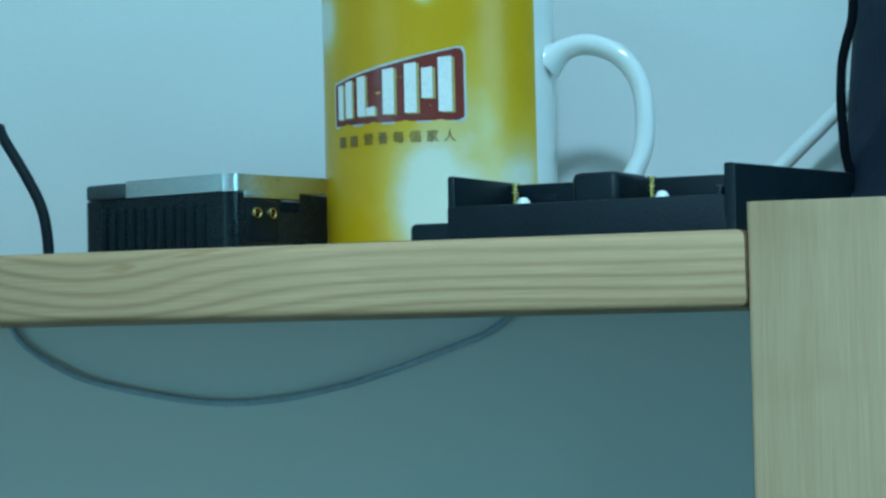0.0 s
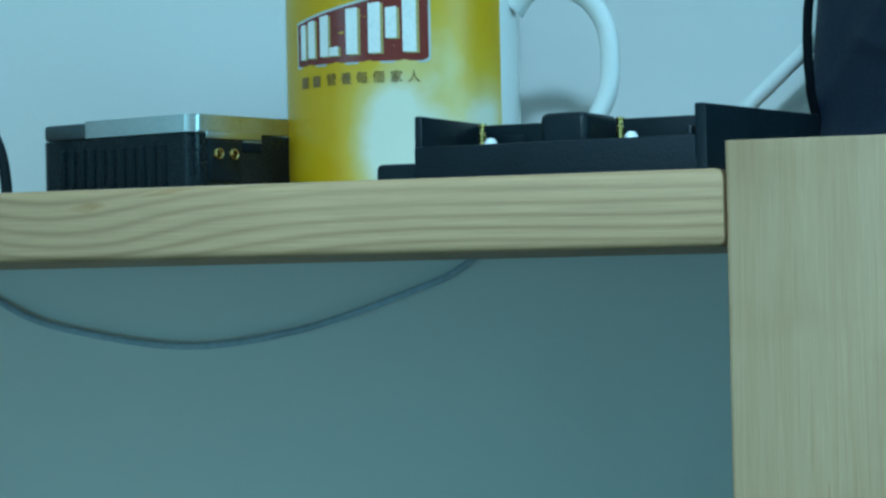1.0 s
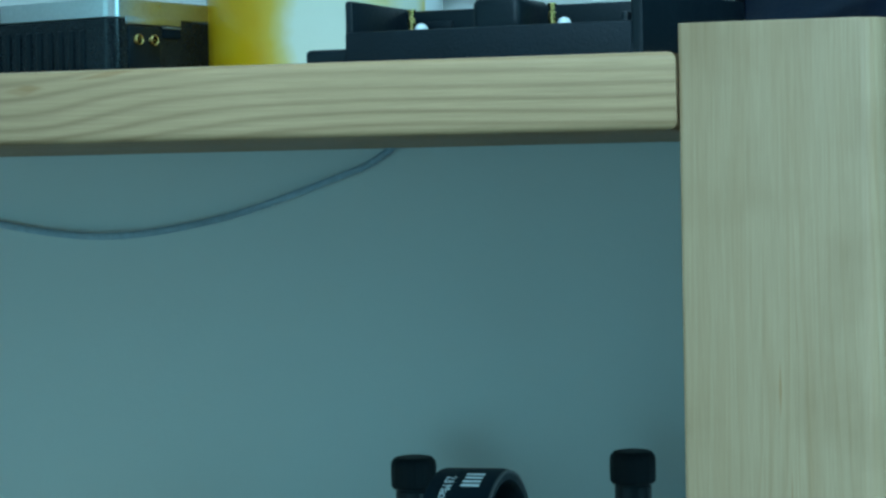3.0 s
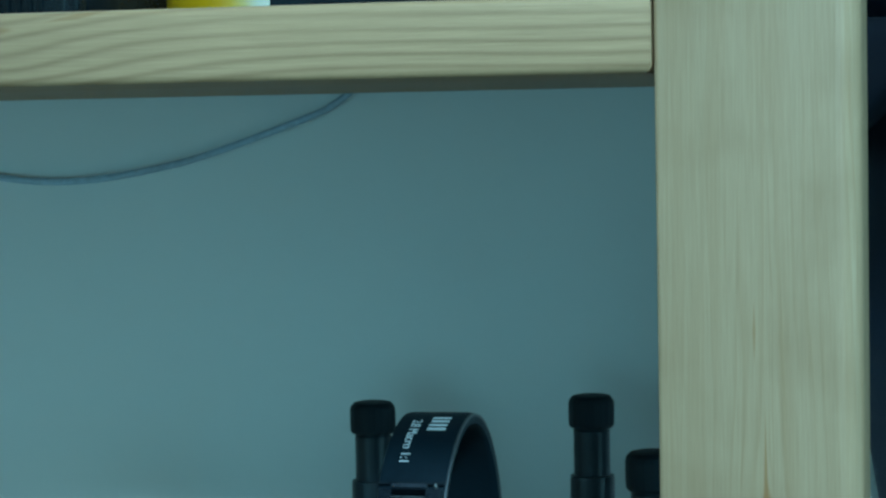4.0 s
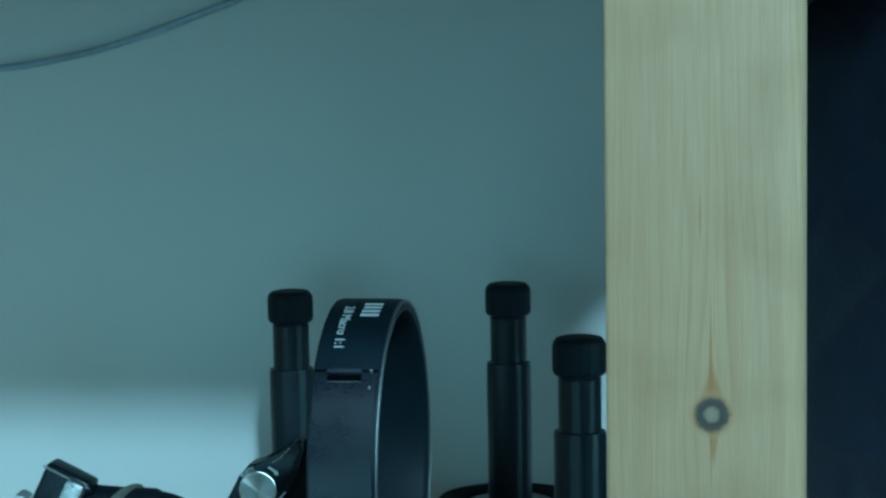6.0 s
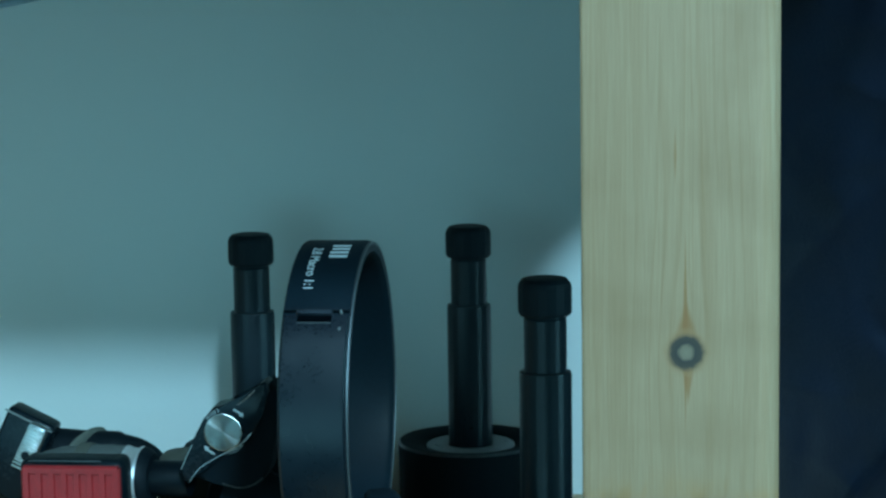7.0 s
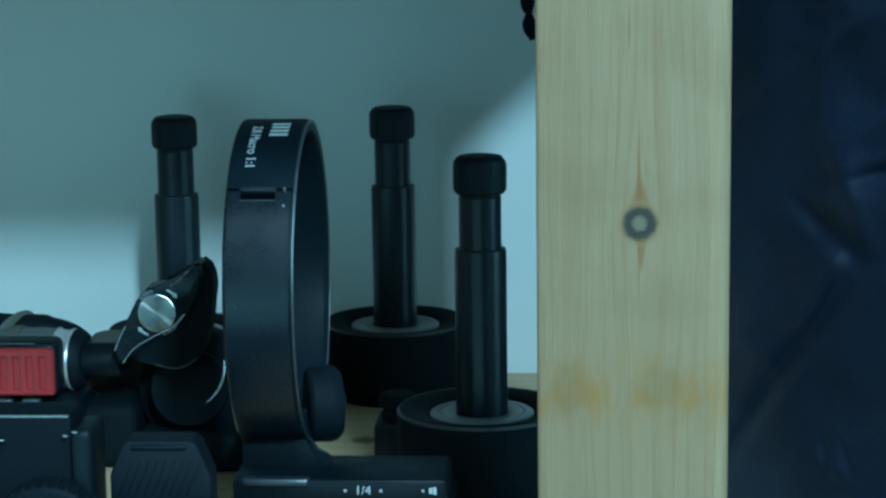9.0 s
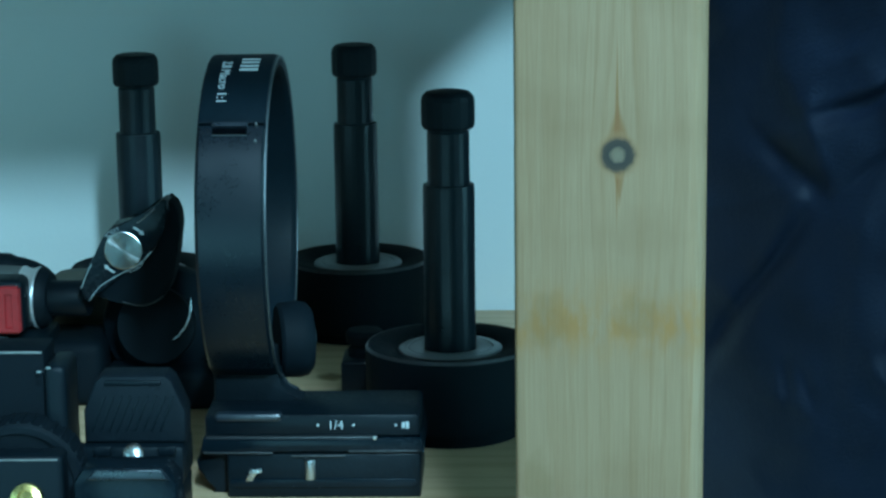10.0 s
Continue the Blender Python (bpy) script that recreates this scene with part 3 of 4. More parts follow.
tagged(part("hanging_cord", tube(spline([(-0.352, 0.2985, 1.3200), (-0.348, 0.2985, 1.2981), (-0.3296, 0.2985, 1.2846), (-0.3053, 0.2985, 1.2764), (-0.2578, 0.2985, 1.2697), (-0.2117, 0.2985, 1.2753), (-0.1669, 0.2985, 1.2892), (-0.1471, 0.2985, 1.2981), (-0.125, 0.2985, 1.318)]), 0.0013, 10), cord_grey), "thin grey cord sagging on the wall below the shelf", "cord")


# ---- the black bag on the wall ----
def bag():
    top = thing("black_bag", pose(0, 0, 0), "black nylon bag with creased cloth hanging against the wall", "bag")
    bm = bmesh.new()
    nx, nz = 240, 300
    grid = []
    rng = random.Random(5)
    # long slanting ridges: place, slant, height, length; and narrow pressed grooves: place, slant, depth, length, width
    creases = [(0.080, 1.106, 66, 0.0045, 0.05), (0.096, 1.173, 103, 0.0050, 0.022), (0.135, 1.16, 118, 0.004, 0.03), (0.088, 1.215, 78, 0.0035, 0.03), (0.10, 1.29, 120, 0.004, 0.05), (0.115, 1.188, 25, 0.003, 0.02)]
    creases += [(rng.uniform(0.05, 0.3), rng.uniform(1.0, 1.4), rng.uniform(35, 130), rng.uniform(0.0008, 0.0020), rng.uniform(0.015, 0.05)) for _ in range(26)]
    grooves = [(0.0800, 1.1060, 66, 0.0075, 0.034, 0.0028), (0.0660, 1.0730, 70, 0.0050, 0.030, 0.0030), (0.0925, 1.1580, 140, 0.0060, 0.012, 0.0045), (0.0600, 1.1150, 80, 0.0050, 0.014, 0.0040), (0.108, 1.180, 27, 0.0035, 0.020, 0.0030), (0.0935, 1.0800, 100, 0.0025, 0.008, 0.0012), (0.0985, 1.0805, 102, 0.0020, 0.007, 0.0012)]
    grooves += [(rng.uniform(0.05, 0.3), rng.uniform(1.0, 1.4), rng.uniform(40, 140), rng.uniform(0.0010, 0.0026), rng.uniform(0.008, 0.03), rng.uniform(0.0014, 0.003)) for _ in range(30)]

    def creased(x, z):
        total = 0.0
        for cx, cz, slant, height, length in creases:
            c, s = math.cos(radians(slant)), math.sin(radians(slant))
            along = (x - cx) * c + (z - cz) * s
            off = (x - cx) * s - (z - cz) * c + 0.004 * math.sin(along * 40)
            total += 1.5 * height * math.exp(-(along / length) ** 2) * (math.exp(-off / 0.010) if off > 0 else math.exp(off / 0.0030))
        for cx, cz, slant, deep, length, wide in grooves:
            c, s = math.cos(radians(slant)), math.sin(radians(slant))
            along = (x - cx) * c + (z - cz) * s
            off = (x - cx) * s - (z - cz) * c + 0.0012 * math.sin(along * 90 + cx * 500)
            total -= 1.7 * deep * math.exp(-(along / length) ** 2 - (off / wide) ** 2)
        return total

    for j in range(nz + 1):
        z = 0.98 + 0.52 * j / nz
        t = min(1.0, max(0.0, (1.335 - z) / 0.03))
        left = (-0.0163 + 0.09 * max(0.0, z - 1.352)) * (1 - t) + t * (0.018 + 0.16 * max(0.0, 1.30 - z))
        row = []
        for i in range(nx + 1):
            u = i / nx
            x = left + (0.42 - left) * u
            d = x - left
            swell = 1 - math.exp(-max(0.0, d) / 0.055)
            depth = t * (0.004 + 0.145 * (1 - math.exp(-max(0.0, d) / 0.11))) + (1 - t) * (0.036 + 0.06 * swell)
            fold = 0.007 * noise.noise(Vector((x * 14 - z * 8, z * 5 + x * 4, 0.3))) + 0.009 * (1 - abs(noise.noise(Vector((x * 17 - z * 11, z * 4 + x * 6, 2.0))))) ** 5 + 0.005 * (1 - abs(noise.noise(Vector((x * 9 + z * 30, z * 9 - x * 16, 7.0))))) ** 6 + 0.002 * noise.noise(Vector((x * 90, z * 60, 4.0)))
            y = WALL_Y - 0.003 - depth - (fold + creased(x, z)) * swell
            row.append(bm.verts.new((x, min(y, WALL_Y - 0.002), z)))
        grid.append(row)
    for a, b in zip(grid, grid[1:]):
        for i in range(nx):
            bm.faces.new((a[i], a[i + 1], b[i + 1], b[i]))
    back = bmesh.ops.extrude_edge_only(bm, edges=[e for e in bm.edges if e.is_boundary])
    for v in back["geom"]:
        if isinstance(v, bmesh.types.BMVert):
            v.co.y = WALL_Y - 0.001
    part("body", bm, cloth, top, smooth=80)
    # flap added mostly out of sight; its sloped underside shapes the slanted wall shadow
    fb = boxed((0.0160, 0.093, 1.281), (0.0850, 0.285, 1.3150), 0.0100, 6)
    bmesh.ops.subdivide_edges(fb, edges=[e for e in fb.edges if e.calc_length() > 0.02], cuts=14, use_grid_fill=True)
    for v in fb.verts:
        low = min(1.311, 1.2723 + 0.884 * (v.co.x - 0.0256))
        v.co.z = 1.315 - (1.315 - v.co.z) / 0.034 * (1.315 - low)
        v.co.z = min(1.3165, v.co.z + 0.0012 * noise.noise(Vector((v.co.x * 30, v.co.y * 22, 1.0))))
        v.co.x = max(0.0155, v.co.x + 0.0015 * noise.noise(Vector((v.co.y * 26, v.co.z * 40, 3.0))))
    part("shadow_flap", fb, dark_cloth, top, "black cloth flap added to cast a slanted shadow", smooth=80)
    part("strap", tube(spline([(-0.0113, 0.256, 1.4015), (-0.0118, 0.256, 1.3952), (-0.0137, 0.256, 1.3883), (-0.0154, 0.256, 1.3814), (-0.0160, 0.256, 1.3744), (-0.0162, 0.256, 1.3654), (-0.0157, 0.256, 1.3569), (-0.0152, 0.258, 1.3490), (-0.012, 0.262, 1.335)]), 0.0016, 12), dark_cloth, top, "narrow black webbing strap")
    tail = spline([(0.006, 0.254, 1.275), (-0.004, 0.250, 1.258), (-0.0068, 0.250, 1.246), (-0.0066, 0.250, 1.2385), (-0.0068, 0.250, 1.2320), (-0.0064, 0.250, 1.2285), (-0.0062, 0.250, 1.2250), (-0.0050, 0.250, 1.2200)], 10)
    part("strap_end", tube(tail, [0.0013 + 0.0015 * abs(math.sin(math.pi * (p.z - 1.2286) / 0.0082)) for p in tail], 12, 0.6), dark_cloth, top, "frayed knotted strap end")
    return top


bag()


# ---- on the lower shelf: three rods in round bases ----
def rod_stand():
    top = thing("rod_stand", pose(-0.0188, 0.145, LOW_TOP), "black telescopic rod with end cap in a round base", "rod stand", "rod stands on the lower shelf")
    base = lathe([(0, 0), (0.0212, 0), (0.0216, 0.0034), (0.0244, 0.0042), (0.0251, 0.0056), (0.0252, 0.0100), (0.0252, 0.0248), (0.0250, 0.0258), (0.0243, 0.0266), (0.0236, 0.0267), (0.0180, 0.0257), (0.0168, 0.0251), (0.0157, 0.0244), (0, 0.0244)], 96)
    for v in base.verts:
        if 0.007 < v.co.z < 0.0240 and math.hypot(v.co.x, v.co.y) > 0.024:
            k = 1 - 0.010 * (0.5 + 0.5 * math.cos(24 * math.atan2(v.co.y, v.co.x)))
            v.co.x, v.co.y = v.co.x * k, v.co.y * k
    b = part("base", base, dull_black, top, "round black base with a chamfered rim")
    # lighter ring puts the rim's highlight into the colour
    part("rim_edge", lathe([(0.0244, 0.0264), (0.0250, 0.0257), (0.0252, 0.0258), (0.0246, 0.0267), (0.0244, 0.0264)], 72), dark_edge, b, "lighter chamfer ring standing in for a highlight")
    part("washer", lathe([(0.0078, 0.0244), (0.0153, 0.0244), (0.0153, 0.0250), (0.0146, 0.0254), (0.0128, 0.0254), (0.0125, 0.0249), (0.0121, 0.0254), (0.0086, 0.0254), (0.0078, 0.0250)], 48), washer_metal, b, "dull metal washer")

    def ribbed(profile, ribs, deep):
        bm = lathe(profile, ribs * 6)
        for v in bm.verts:
            if 0.0268 < v.co.z and v.co.xy.length > 0.004:
                k = 1 - deep * max(0.0, math.cos(ribs * math.atan2(v.co.y, v.co.x))) ** 3
                v.co.x, v.co.y = v.co.x * k, v.co.y * k
        return bm

    part("lower_tube", ribbed([(0, 0.0246), (0.0076, 0.0246), (0.0076, 0.0270), (0.0076, 0.0728), (0.0074, 0.0741), (0.0063, 0.0743), (0.0063, 0.0738), (0, 0.0738)], 11, 0.018), rod_black, top, "ribbed black tube")
    part("upper_tube", ribbed([(0, 0.0739), (0.0062, 0.0739), (0.0062, 0.0895), (0.0058, 0.0900), (0.0058, 0.0908), (0.0062, 0.0912), (0.0062, 0.0915), (0, 0.0915)], 11, 0.015), rod_black, top, "ribbed black tube")
    part("end_cap", lathe([(0, 0.0905), (0.0071, 0.0905), (0.0077, 0.0913), (0.0078, 0.0925), (0.0078, 0.0988), (0.0074, 0.1001), (0.0064, 0.1012), (0.0050, 0.1015), (0, 0.1014)], 18), black_rubber, top, "faceted black rubber end cap", smooth=15)
    return top


stand = rod_stand()
copy_thing(stand, pose(-0.0541, 0.2676, LOW_TOP, 0, 0, 25))
copy_thing(stand, pose(-0.1281, 0.2579, LOW_TOP, 0, 0, 50)).scale.z = 0.984


def spigot_block():
    """A small dark block with a stepped round neck, between the round bases."""
    top = thing("spigot_block", pose(-0.0465, 0.180, LOW_TOP), "small black block with round neck between the rod bases", "spigot block")
    part("body", boxed((-0.0070, -0.0085, 0), (0.0062, 0.0095, 0.0138), 0.0012, 3), black_satin, top)
    part("neck", lathe([(0, 0.0136), (0.0052, 0.0136), (0.0052, 0.0160), (0.0044, 0.0170), (0.0058, 0.0182), (0.0060, 0.0208), (0.0052, 0.0220), (0, 0.0222)], 28), dull_black, top)
    # grey strip painted in as the highlight on the block's front edge
    part("edge_highlight", boxed((0.0006, -0.0088, 0.0131), (0.0050, -0.0080, 0.0135), 0.0001), alu_grey, top, "bright edge strip standing in for a highlight")
    return top


spigot_block()


# ---- the lens collar with its foot ----
def lens_collar():
    CX, CY, CZ, R, L = -0.0736, 0.113, 1.1655, 0.0450, 0.0184
    top = thing("lens_collar", pose(CX, CY, CZ), "black metal lens tripod collar standing on its foot", "lens collar")
    turn = Matrix.Rotation(radians(90), 4, "Y")
    ring = lathe([(R - 0.0040, -L / 2 + 0.0004), (R - 0.0010, -L / 2), (R - 0.0002, -L / 2 + 0.0004), (R, -L / 2 + 0.0012), (R, L / 2 - 0.0016), (R - 0.0003, L / 2 - 0.0005), (R - 0.0010, L / 2), (R - 0.0030, L / 2), (R - 0.0036, L / 2 - 0.0008), (R - 0.0040, L / 2 - 0.002), (R - 0.0040, -L / 2 + 0.0004)], 120, m=turn)
    r = part("ring", ring, ring_black, top, smooth=25)
    part("rim_line", lathe([(R - 0.0012, L / 2 - 0.0003), (R - 0.0003, L / 2 - 0.0003), (R - 0.0004, L / 2 + 0.0002), (R - 0.0011, L / 2 + 0.0002), (R - 0.0012, L / 2 - 0.0003)], 120, m=turn), slate_metal, r, "thin grey rim")

    # the flat plate on the front of the ring, below the catch
    def shell(a0, a1, x0, x1, r0, r1, n=18, edge=0.0006):
        bm, rows = bmesh.new(), []
        for k in range(n + 1):
            a = radians(a0 + (a1 - a0) * k / n)
            rows.append([bm.verts.new((x, -q * math.cos(a), q * math.sin(a))) for x, q in ((x0, r0), (x0, r1 - edge), (x0 + edge, r1), (x1 - edge, r1), (x1, r1 - edge), (x1, r0))])
        for p, q in zip(rows, rows[1:]):
            for j in range(6):
                bm.faces.new((p[j], p[(j + 1) % 6], q[(j + 1) % 6], q[j]))
        bm.faces.new(rows[0]), bm.faces.new(rows[-1][::-1])
        return bm

    cover = part("front_cover", shell(-52, 41, -L / 2 + 0.0005, L / 2 - 0.0004, R - 0.001, R + 0.0012), cover_black, top, "satin blue-black cover")
    # raised black strip; the slot's shade is put into its colour
    part("catch_slot", shell(38.2, 40.3, -0.0048, 0.0042, R, R + 0.0016, 4, 0.0002), void_black, cover)
    part("slot_rim", shell(37.5, 37.8, -0.0048, 0.0042, R, R + 0.0017, 2, 0.0001), slate_metal, cover)
    part("catch_bar", shell(40.8, 42.2, -0.0052, 0.0044, R, R + 0.0020, 4, 0.0004), sheen_black, cover)
    # two small grey pieces painted in as glints on the cover
    for u in (35.2, 41.4):
        part("hinge_glint", shell(u, u + 1.0, 0.0063, 0.0069, R, R + 0.0018, 3, 0.0003), alu_grey, cover, "grey spot standing in for a glint")
    part("catch_lip", shell(42.6, 43.4, -L / 2 + 0.0006, L / 2 - 0.0006, R, R + 0.0012, 4, 0.0003), black_satin, cover)
    # lettering over the top of the ring, read along the axis from behind
    words = lettering("2.8 Macro 1:1", 0.0038, 0.0001)
    for v in words.verts:
        a = radians(65.5) + v.co.x / R * -1.0
        x = -0.0035 + v.co.z
        q = R + 0.00012 - v.co.y
        v.co = Vector((x, -q * math.cos(a), q * math.sin(a)))
    part("lettering", words, print_silver, r, "small white lettering")
    for u0, u1, x0, x1 in [(71.0, 72.6, 0.0002, 0.0052), (74.2, 75.6, 0.0002, 0.0052), (77.6, 79.0, 0.0004, 0.0052), (81.0, 82.6, 0.0002, 0.0052)]:
        part("printed_bar", shell(u0, u1, x0, x1, R - 0.0002, R + 0.00015, 3, 0.00003), print_silver, r)
    # tightening knob on the right of the ring
    km = pose(0.0112, -0.003, -0.0346, 0, 90, 14)
    k = part("clamp_knob", lathe([(0, -0.004), (0.0096, -0.004), (0.0105, -0.003), (0.0108, 0.002), (0.0102, 0.0042), (0.0086, 0.0056), (0, 0.0060)], 40, m=km), dull_black, top)
    part("knob_cap", disc(0.0030, 0.0056, 0.0068, 0.0005, 24, m=km), black_satin, k)
    # neck, foot, plate and rail below the ring
    z0 = LOW_TOP - CZ
    f0, f1 = -0.0335, -0.0085
    part("neck", prism([(-0.0090, -0.049), (-0.0086, -0.034), (0.0082, -0.034), (0.0083, -0.0415), (0.0090, -0.0440), (0.0106, -0.0462), (0.0130, -0.0474), (0.0160, -0.0479), (0.0160, -0.049)], f0 + 0.014, f0 + 0.024, 0.0008), black_rubber, top)
    foot = part("foot", prism([(-0.0098, -0.0539), (-0.0098, -0.0488), (-0.0085, -0.0478), (0.0470, -0.0478), (0.0480, -0.0486), (0.0480, -0.0539)], f0, f1, 0.0009), black_satin, top)
    # lighter, glossier strip that imitates a bluish highlight on the foot
    part("foot_band", boxed((-0.0070, f0 - 0.0008, -0.0498), (0.0112, f0 + 0.003, -0.0474), 0.0010, 3), sheen_black, foot)
    part("size_mark", lettering("1/4", 0.0034, 0.00012), print_silver, foot, "white size mark", Matrix.Translation((0.0255, f0 - 0.0002, -0.0508)))
    for x in (0.0207, 0.0303):
        part("mark_dot", disc(0.0004, 0, 0.00014, 0.00003, 10, m=pose(x, f0, -0.0508, 90, 0, 0)), print_silver, foot)
    for x0, x1, h in ((0.0413, 0.0419, 0.0006), (0.0432, 0.0441, 0.0016), (0.0443, 0.0452, 0.0020)):
        part("mark_bar", boxed((x0, f0 - 0.0003, -0.0508 - h / 2), (x1, f0 + 0.0001, -0.0508 + h / 2), 0.00003), print_silver, foot)
    # grey strip and steel dot imitate the highlight along the foot's lower edge
    part("foot_edge", boxed((-0.0095, f0 - 0.0009, -0.0544), (0.0355, f0 + 0.001, -0.0538), 0.0002), dark_edge, foot, "grey strip standing in for the edge highlight")
    part("edge_tip", disc(0.0006, 0, 0.0012, 0.0002, 12, m=pose(0.0360, f0, -0.0541, 90, 0, 0)), steel, foot)
    pl = part("plate", prism([(-0.0112, -0.0581), (-0.0102, -0.0543), (0.0482, -0.0543), (0.0492, -0.0581)], f0 - 0.0012, f1 + 0.004, 0.0005), black_gloss, top)
    # raised grey strips stand in for highlight lines on the plate
    for x0, x1, zz in ((-0.0100, 0.0085, -0.0581), (0.0135, 0.0280, -0.0590), (0.0290, 0.0475, -0.0577)):
        part("plate_highlight", boxed((x0, f0 - 0.0016, zz - 0.0002), (x1, f0 - 0.0008, zz + 0.0003), 0.0001), dark_edge, pl)
    rail = part("rail", boxed((-0.0040, f0 - 0.0005, z0), (0.0482, f1 + 0.002, -0.0585), 0.0008), black_plastic, top)
    part("rail_lip", boxed((-0.0030, f0 - 0.0012, -0.0680), (0.0470, f0 + 0.001, -0.0655), 0.0004), black_gloss, rail)
    part("lock_screw", disc(0.0015, -0.0028, 0.0028, 0.0004, 20, m=pose(0.0185, f0 - 0.0009, -0.0628, 0, 0, 0)), alu, rail, "steel lock screw")
    part("pull_tab", prism([(0.0010, -0.0660), (0.0028, -0.0660), (0.0040, -0.0636), (0.0056, -0.0636), (0.0054, -0.0626), (0.0022, -0.0626)], f0 - 0.0016, f0, 0.0002), steel, rail, "small steel tab")
    part("corner_lug", prism([(-0.0085, z0), (-0.0090, z0 + 0.0040), (-0.0125, z0 + 0.0062), (-0.0130, z0 + 0.0090), (-0.0098, z0 + 0.0140), (-0.0020, z0 + 0.0140), (-0.0020, z0)], f0 + 0.004, f0 + 0.016, 0.001), black_plastic, top)
    return top


lens_collar()


# ---- clamp arm with its wing knob and the red pad ----
def clamp_arm():
    top = thing("clamp_arm", pose(-0.115, 0.185, LOW_TOP), "black and grey metal clamp arm with wing knob and red pad", "clamp arm")
    z = lambda w: w - LOW_TOP
    # round joint body
    jm = pose(0.0045, 0.006, 0.0215, 78, 0, 0)
    j = part("joint", lathe([(0, -0.014), (0.0165, -0.014), (0.0185, -0.012), (0.0190, -0.008), (0.0190, 0.006), (0.0178, 0.009), (0.0150, 0.0105), (0.0130, 0.0135), (0.0118, 0.0140), (0.0118, 0.020), (0, 0.020)], 48, m=jm), dull_black, top)
    # steel arc imitates the highlight at the joint's lower right
    part("joint_highlight", tube([jm @ Vector((0.0130 * math.cos(radians(a)) - 0.0020, 0.0130 * math.sin(radians(a)) + 0.0062, 0.0205)) for a in range(-56, 16, 6)], [0.0001, 0.0003, 0.0004, 0.0004, 0.0004, 0.0004, 0.0004, 0.0004, 0.0004, 0.0004, 0.0003, 0.0001], 8), steel, j, "thin bright arc standing in for a rim highlight")
    part("joint_foot", boxed((-0.0120, -0.020, 0), (0.026, 0.022, 0.0125), 0.003, 3), dull_black, top)
    # wing knob, leaning up to the right
    wm = pose(-0.0026, -0.0215, z(1.1461), 0, 0, 0)
    o = [(-0.0115, -0.0164), (-0.0132, -0.0150), (-0.0142, -0.0122), (-0.0118, -0.0068), (-0.0092, -0.0018), (-0.0064, 0.0038), (-0.0032, 0.0074), (0.0030, 0.0086), (0.0069, 0.0104), (0.0107, 0.0142), (0.0124, 0.0154), (0.0136, 0.0146), (0.0141, 0.0119), (0.0122, 0.0058), (0.0092, -0.0003), (0.0046, -0.0049), (-0.0015, -0.0080), (-0.0077, -0.0118)][::-1]
    w = part("wing_knob", prism(o, -0.002, 0.0085, 0.0010, seg=3), black_gloss, top, "glossy black wing knob", wm)
    skirt = [(-0.0105, -0.0152), (-0.0060, -0.0160), (-0.0023, -0.0171), (0.0012, -0.0182), (0.0046, -0.0186), (0.0080, -0.0178), (0.0108, -0.0160), (0.0128, -0.0130), (0.0141, -0.0090), (0.0155, -0.0018), (0.0167, 0.0062), (0.0164, 0.0100), (0.0152, 0.0132), (0.0130, 0.0150), (0.0098, 0.0124), (0.0030, 0.0070), (-0.0040, 0.0040), (-0.0090, -0.0040)]
    part("knob_skirt", prism(skirt, 0.0004, 0.0135, 0.0020, seg=3), dull_black, w, "rounded black body of the knob")
    part("skirt_rim", tube(spline([(-0.0015, 0.0002, -0.0166), (0.0020, 0.0002, -0.0176), (0.0052, 0.0002, -0.0178), (0.0085, 0.0002, -0.0166), (0.0110, 0.0002, -0.0148)], 5), 0.00022, 6), slate_metal, w, "faint grey rim")
    # bright thin tubes stand in for highlights along the knob's edges
    for line in ([(-0.0112, -0.0157), (-0.0077, -0.0113), (-0.0015, -0.0075), (0.0044, -0.0045), (0.0082, -0.0006)], [(-0.0136, -0.0118), (-0.0116, -0.0074), (-0.0100, -0.0042)], [(0.0042, 0.0082), (0.0066, 0.0098), (0.0098, 0.0128)]):
        part("edge_highlight", tube(spline([(x, -0.0019, q) for x, q in line], 5), 0.00017, 6), alu, w, "bright edge strip standing in for a highlight")
    part("knob_insert", disc(0.0058, 0, 0.0016, 0.0003, 48, m=Matrix()), turned_alu, w, "turned aluminium disc", pose(0, -0.0018, 0, 90, 0, 0), 8)
    # the printed words and arrows round the disc, letter tops towards its centre
    for mid in (123, -57):
        bm = bmesh.new()
        for i, ch in enumerate("LOCK"):
            a = radians(mid + (i - 1.5) * 11.5)
            one = lettering(ch, 0.0017, 0.0001)
            up, right = Vector((-math.cos(a), 0, -math.sin(a))), Vector((-math.sin(a), 0, math.cos(a)))
            m = Matrix((right, (0, 1, 0), up)).transposed().to_4x4()
            m.translation = Vector((0.0067 * math.cos(a), -0.00205, 0.0067 * math.sin(a)))
            one.transform(m)
            letter = bpy.data.meshes.new("letter")
            one.to_mesh(letter)
            one.free()
            bm.from_mesh(letter)
            bpy.data.meshes.remove(letter)
        part("lettering", bm, print_silver, w, "pale printed word")
    for start in (66, 246):
        ring = lambda r, deg: (r * math.cos(radians(deg)), r * math.sin(radians(deg)))
        o = [ring(0.0079, start - 5 * k) for k in range(5)] + [ring(0.0085, start - 20), ring(0.0076, start - 30), ring(0.0068, start - 20)] + [ring(0.0073, start - 5 * k) for k in range(4, -1, -1)]
        part("arrow", prism(o, -0.00212, -0.0019), print_silver, w, "pale printed arrow")
    # neck to the left, bright collar and grey domed barrel
    axis = pose(-0.0242, -0.012, z(1.1287), 0, -90, -6)
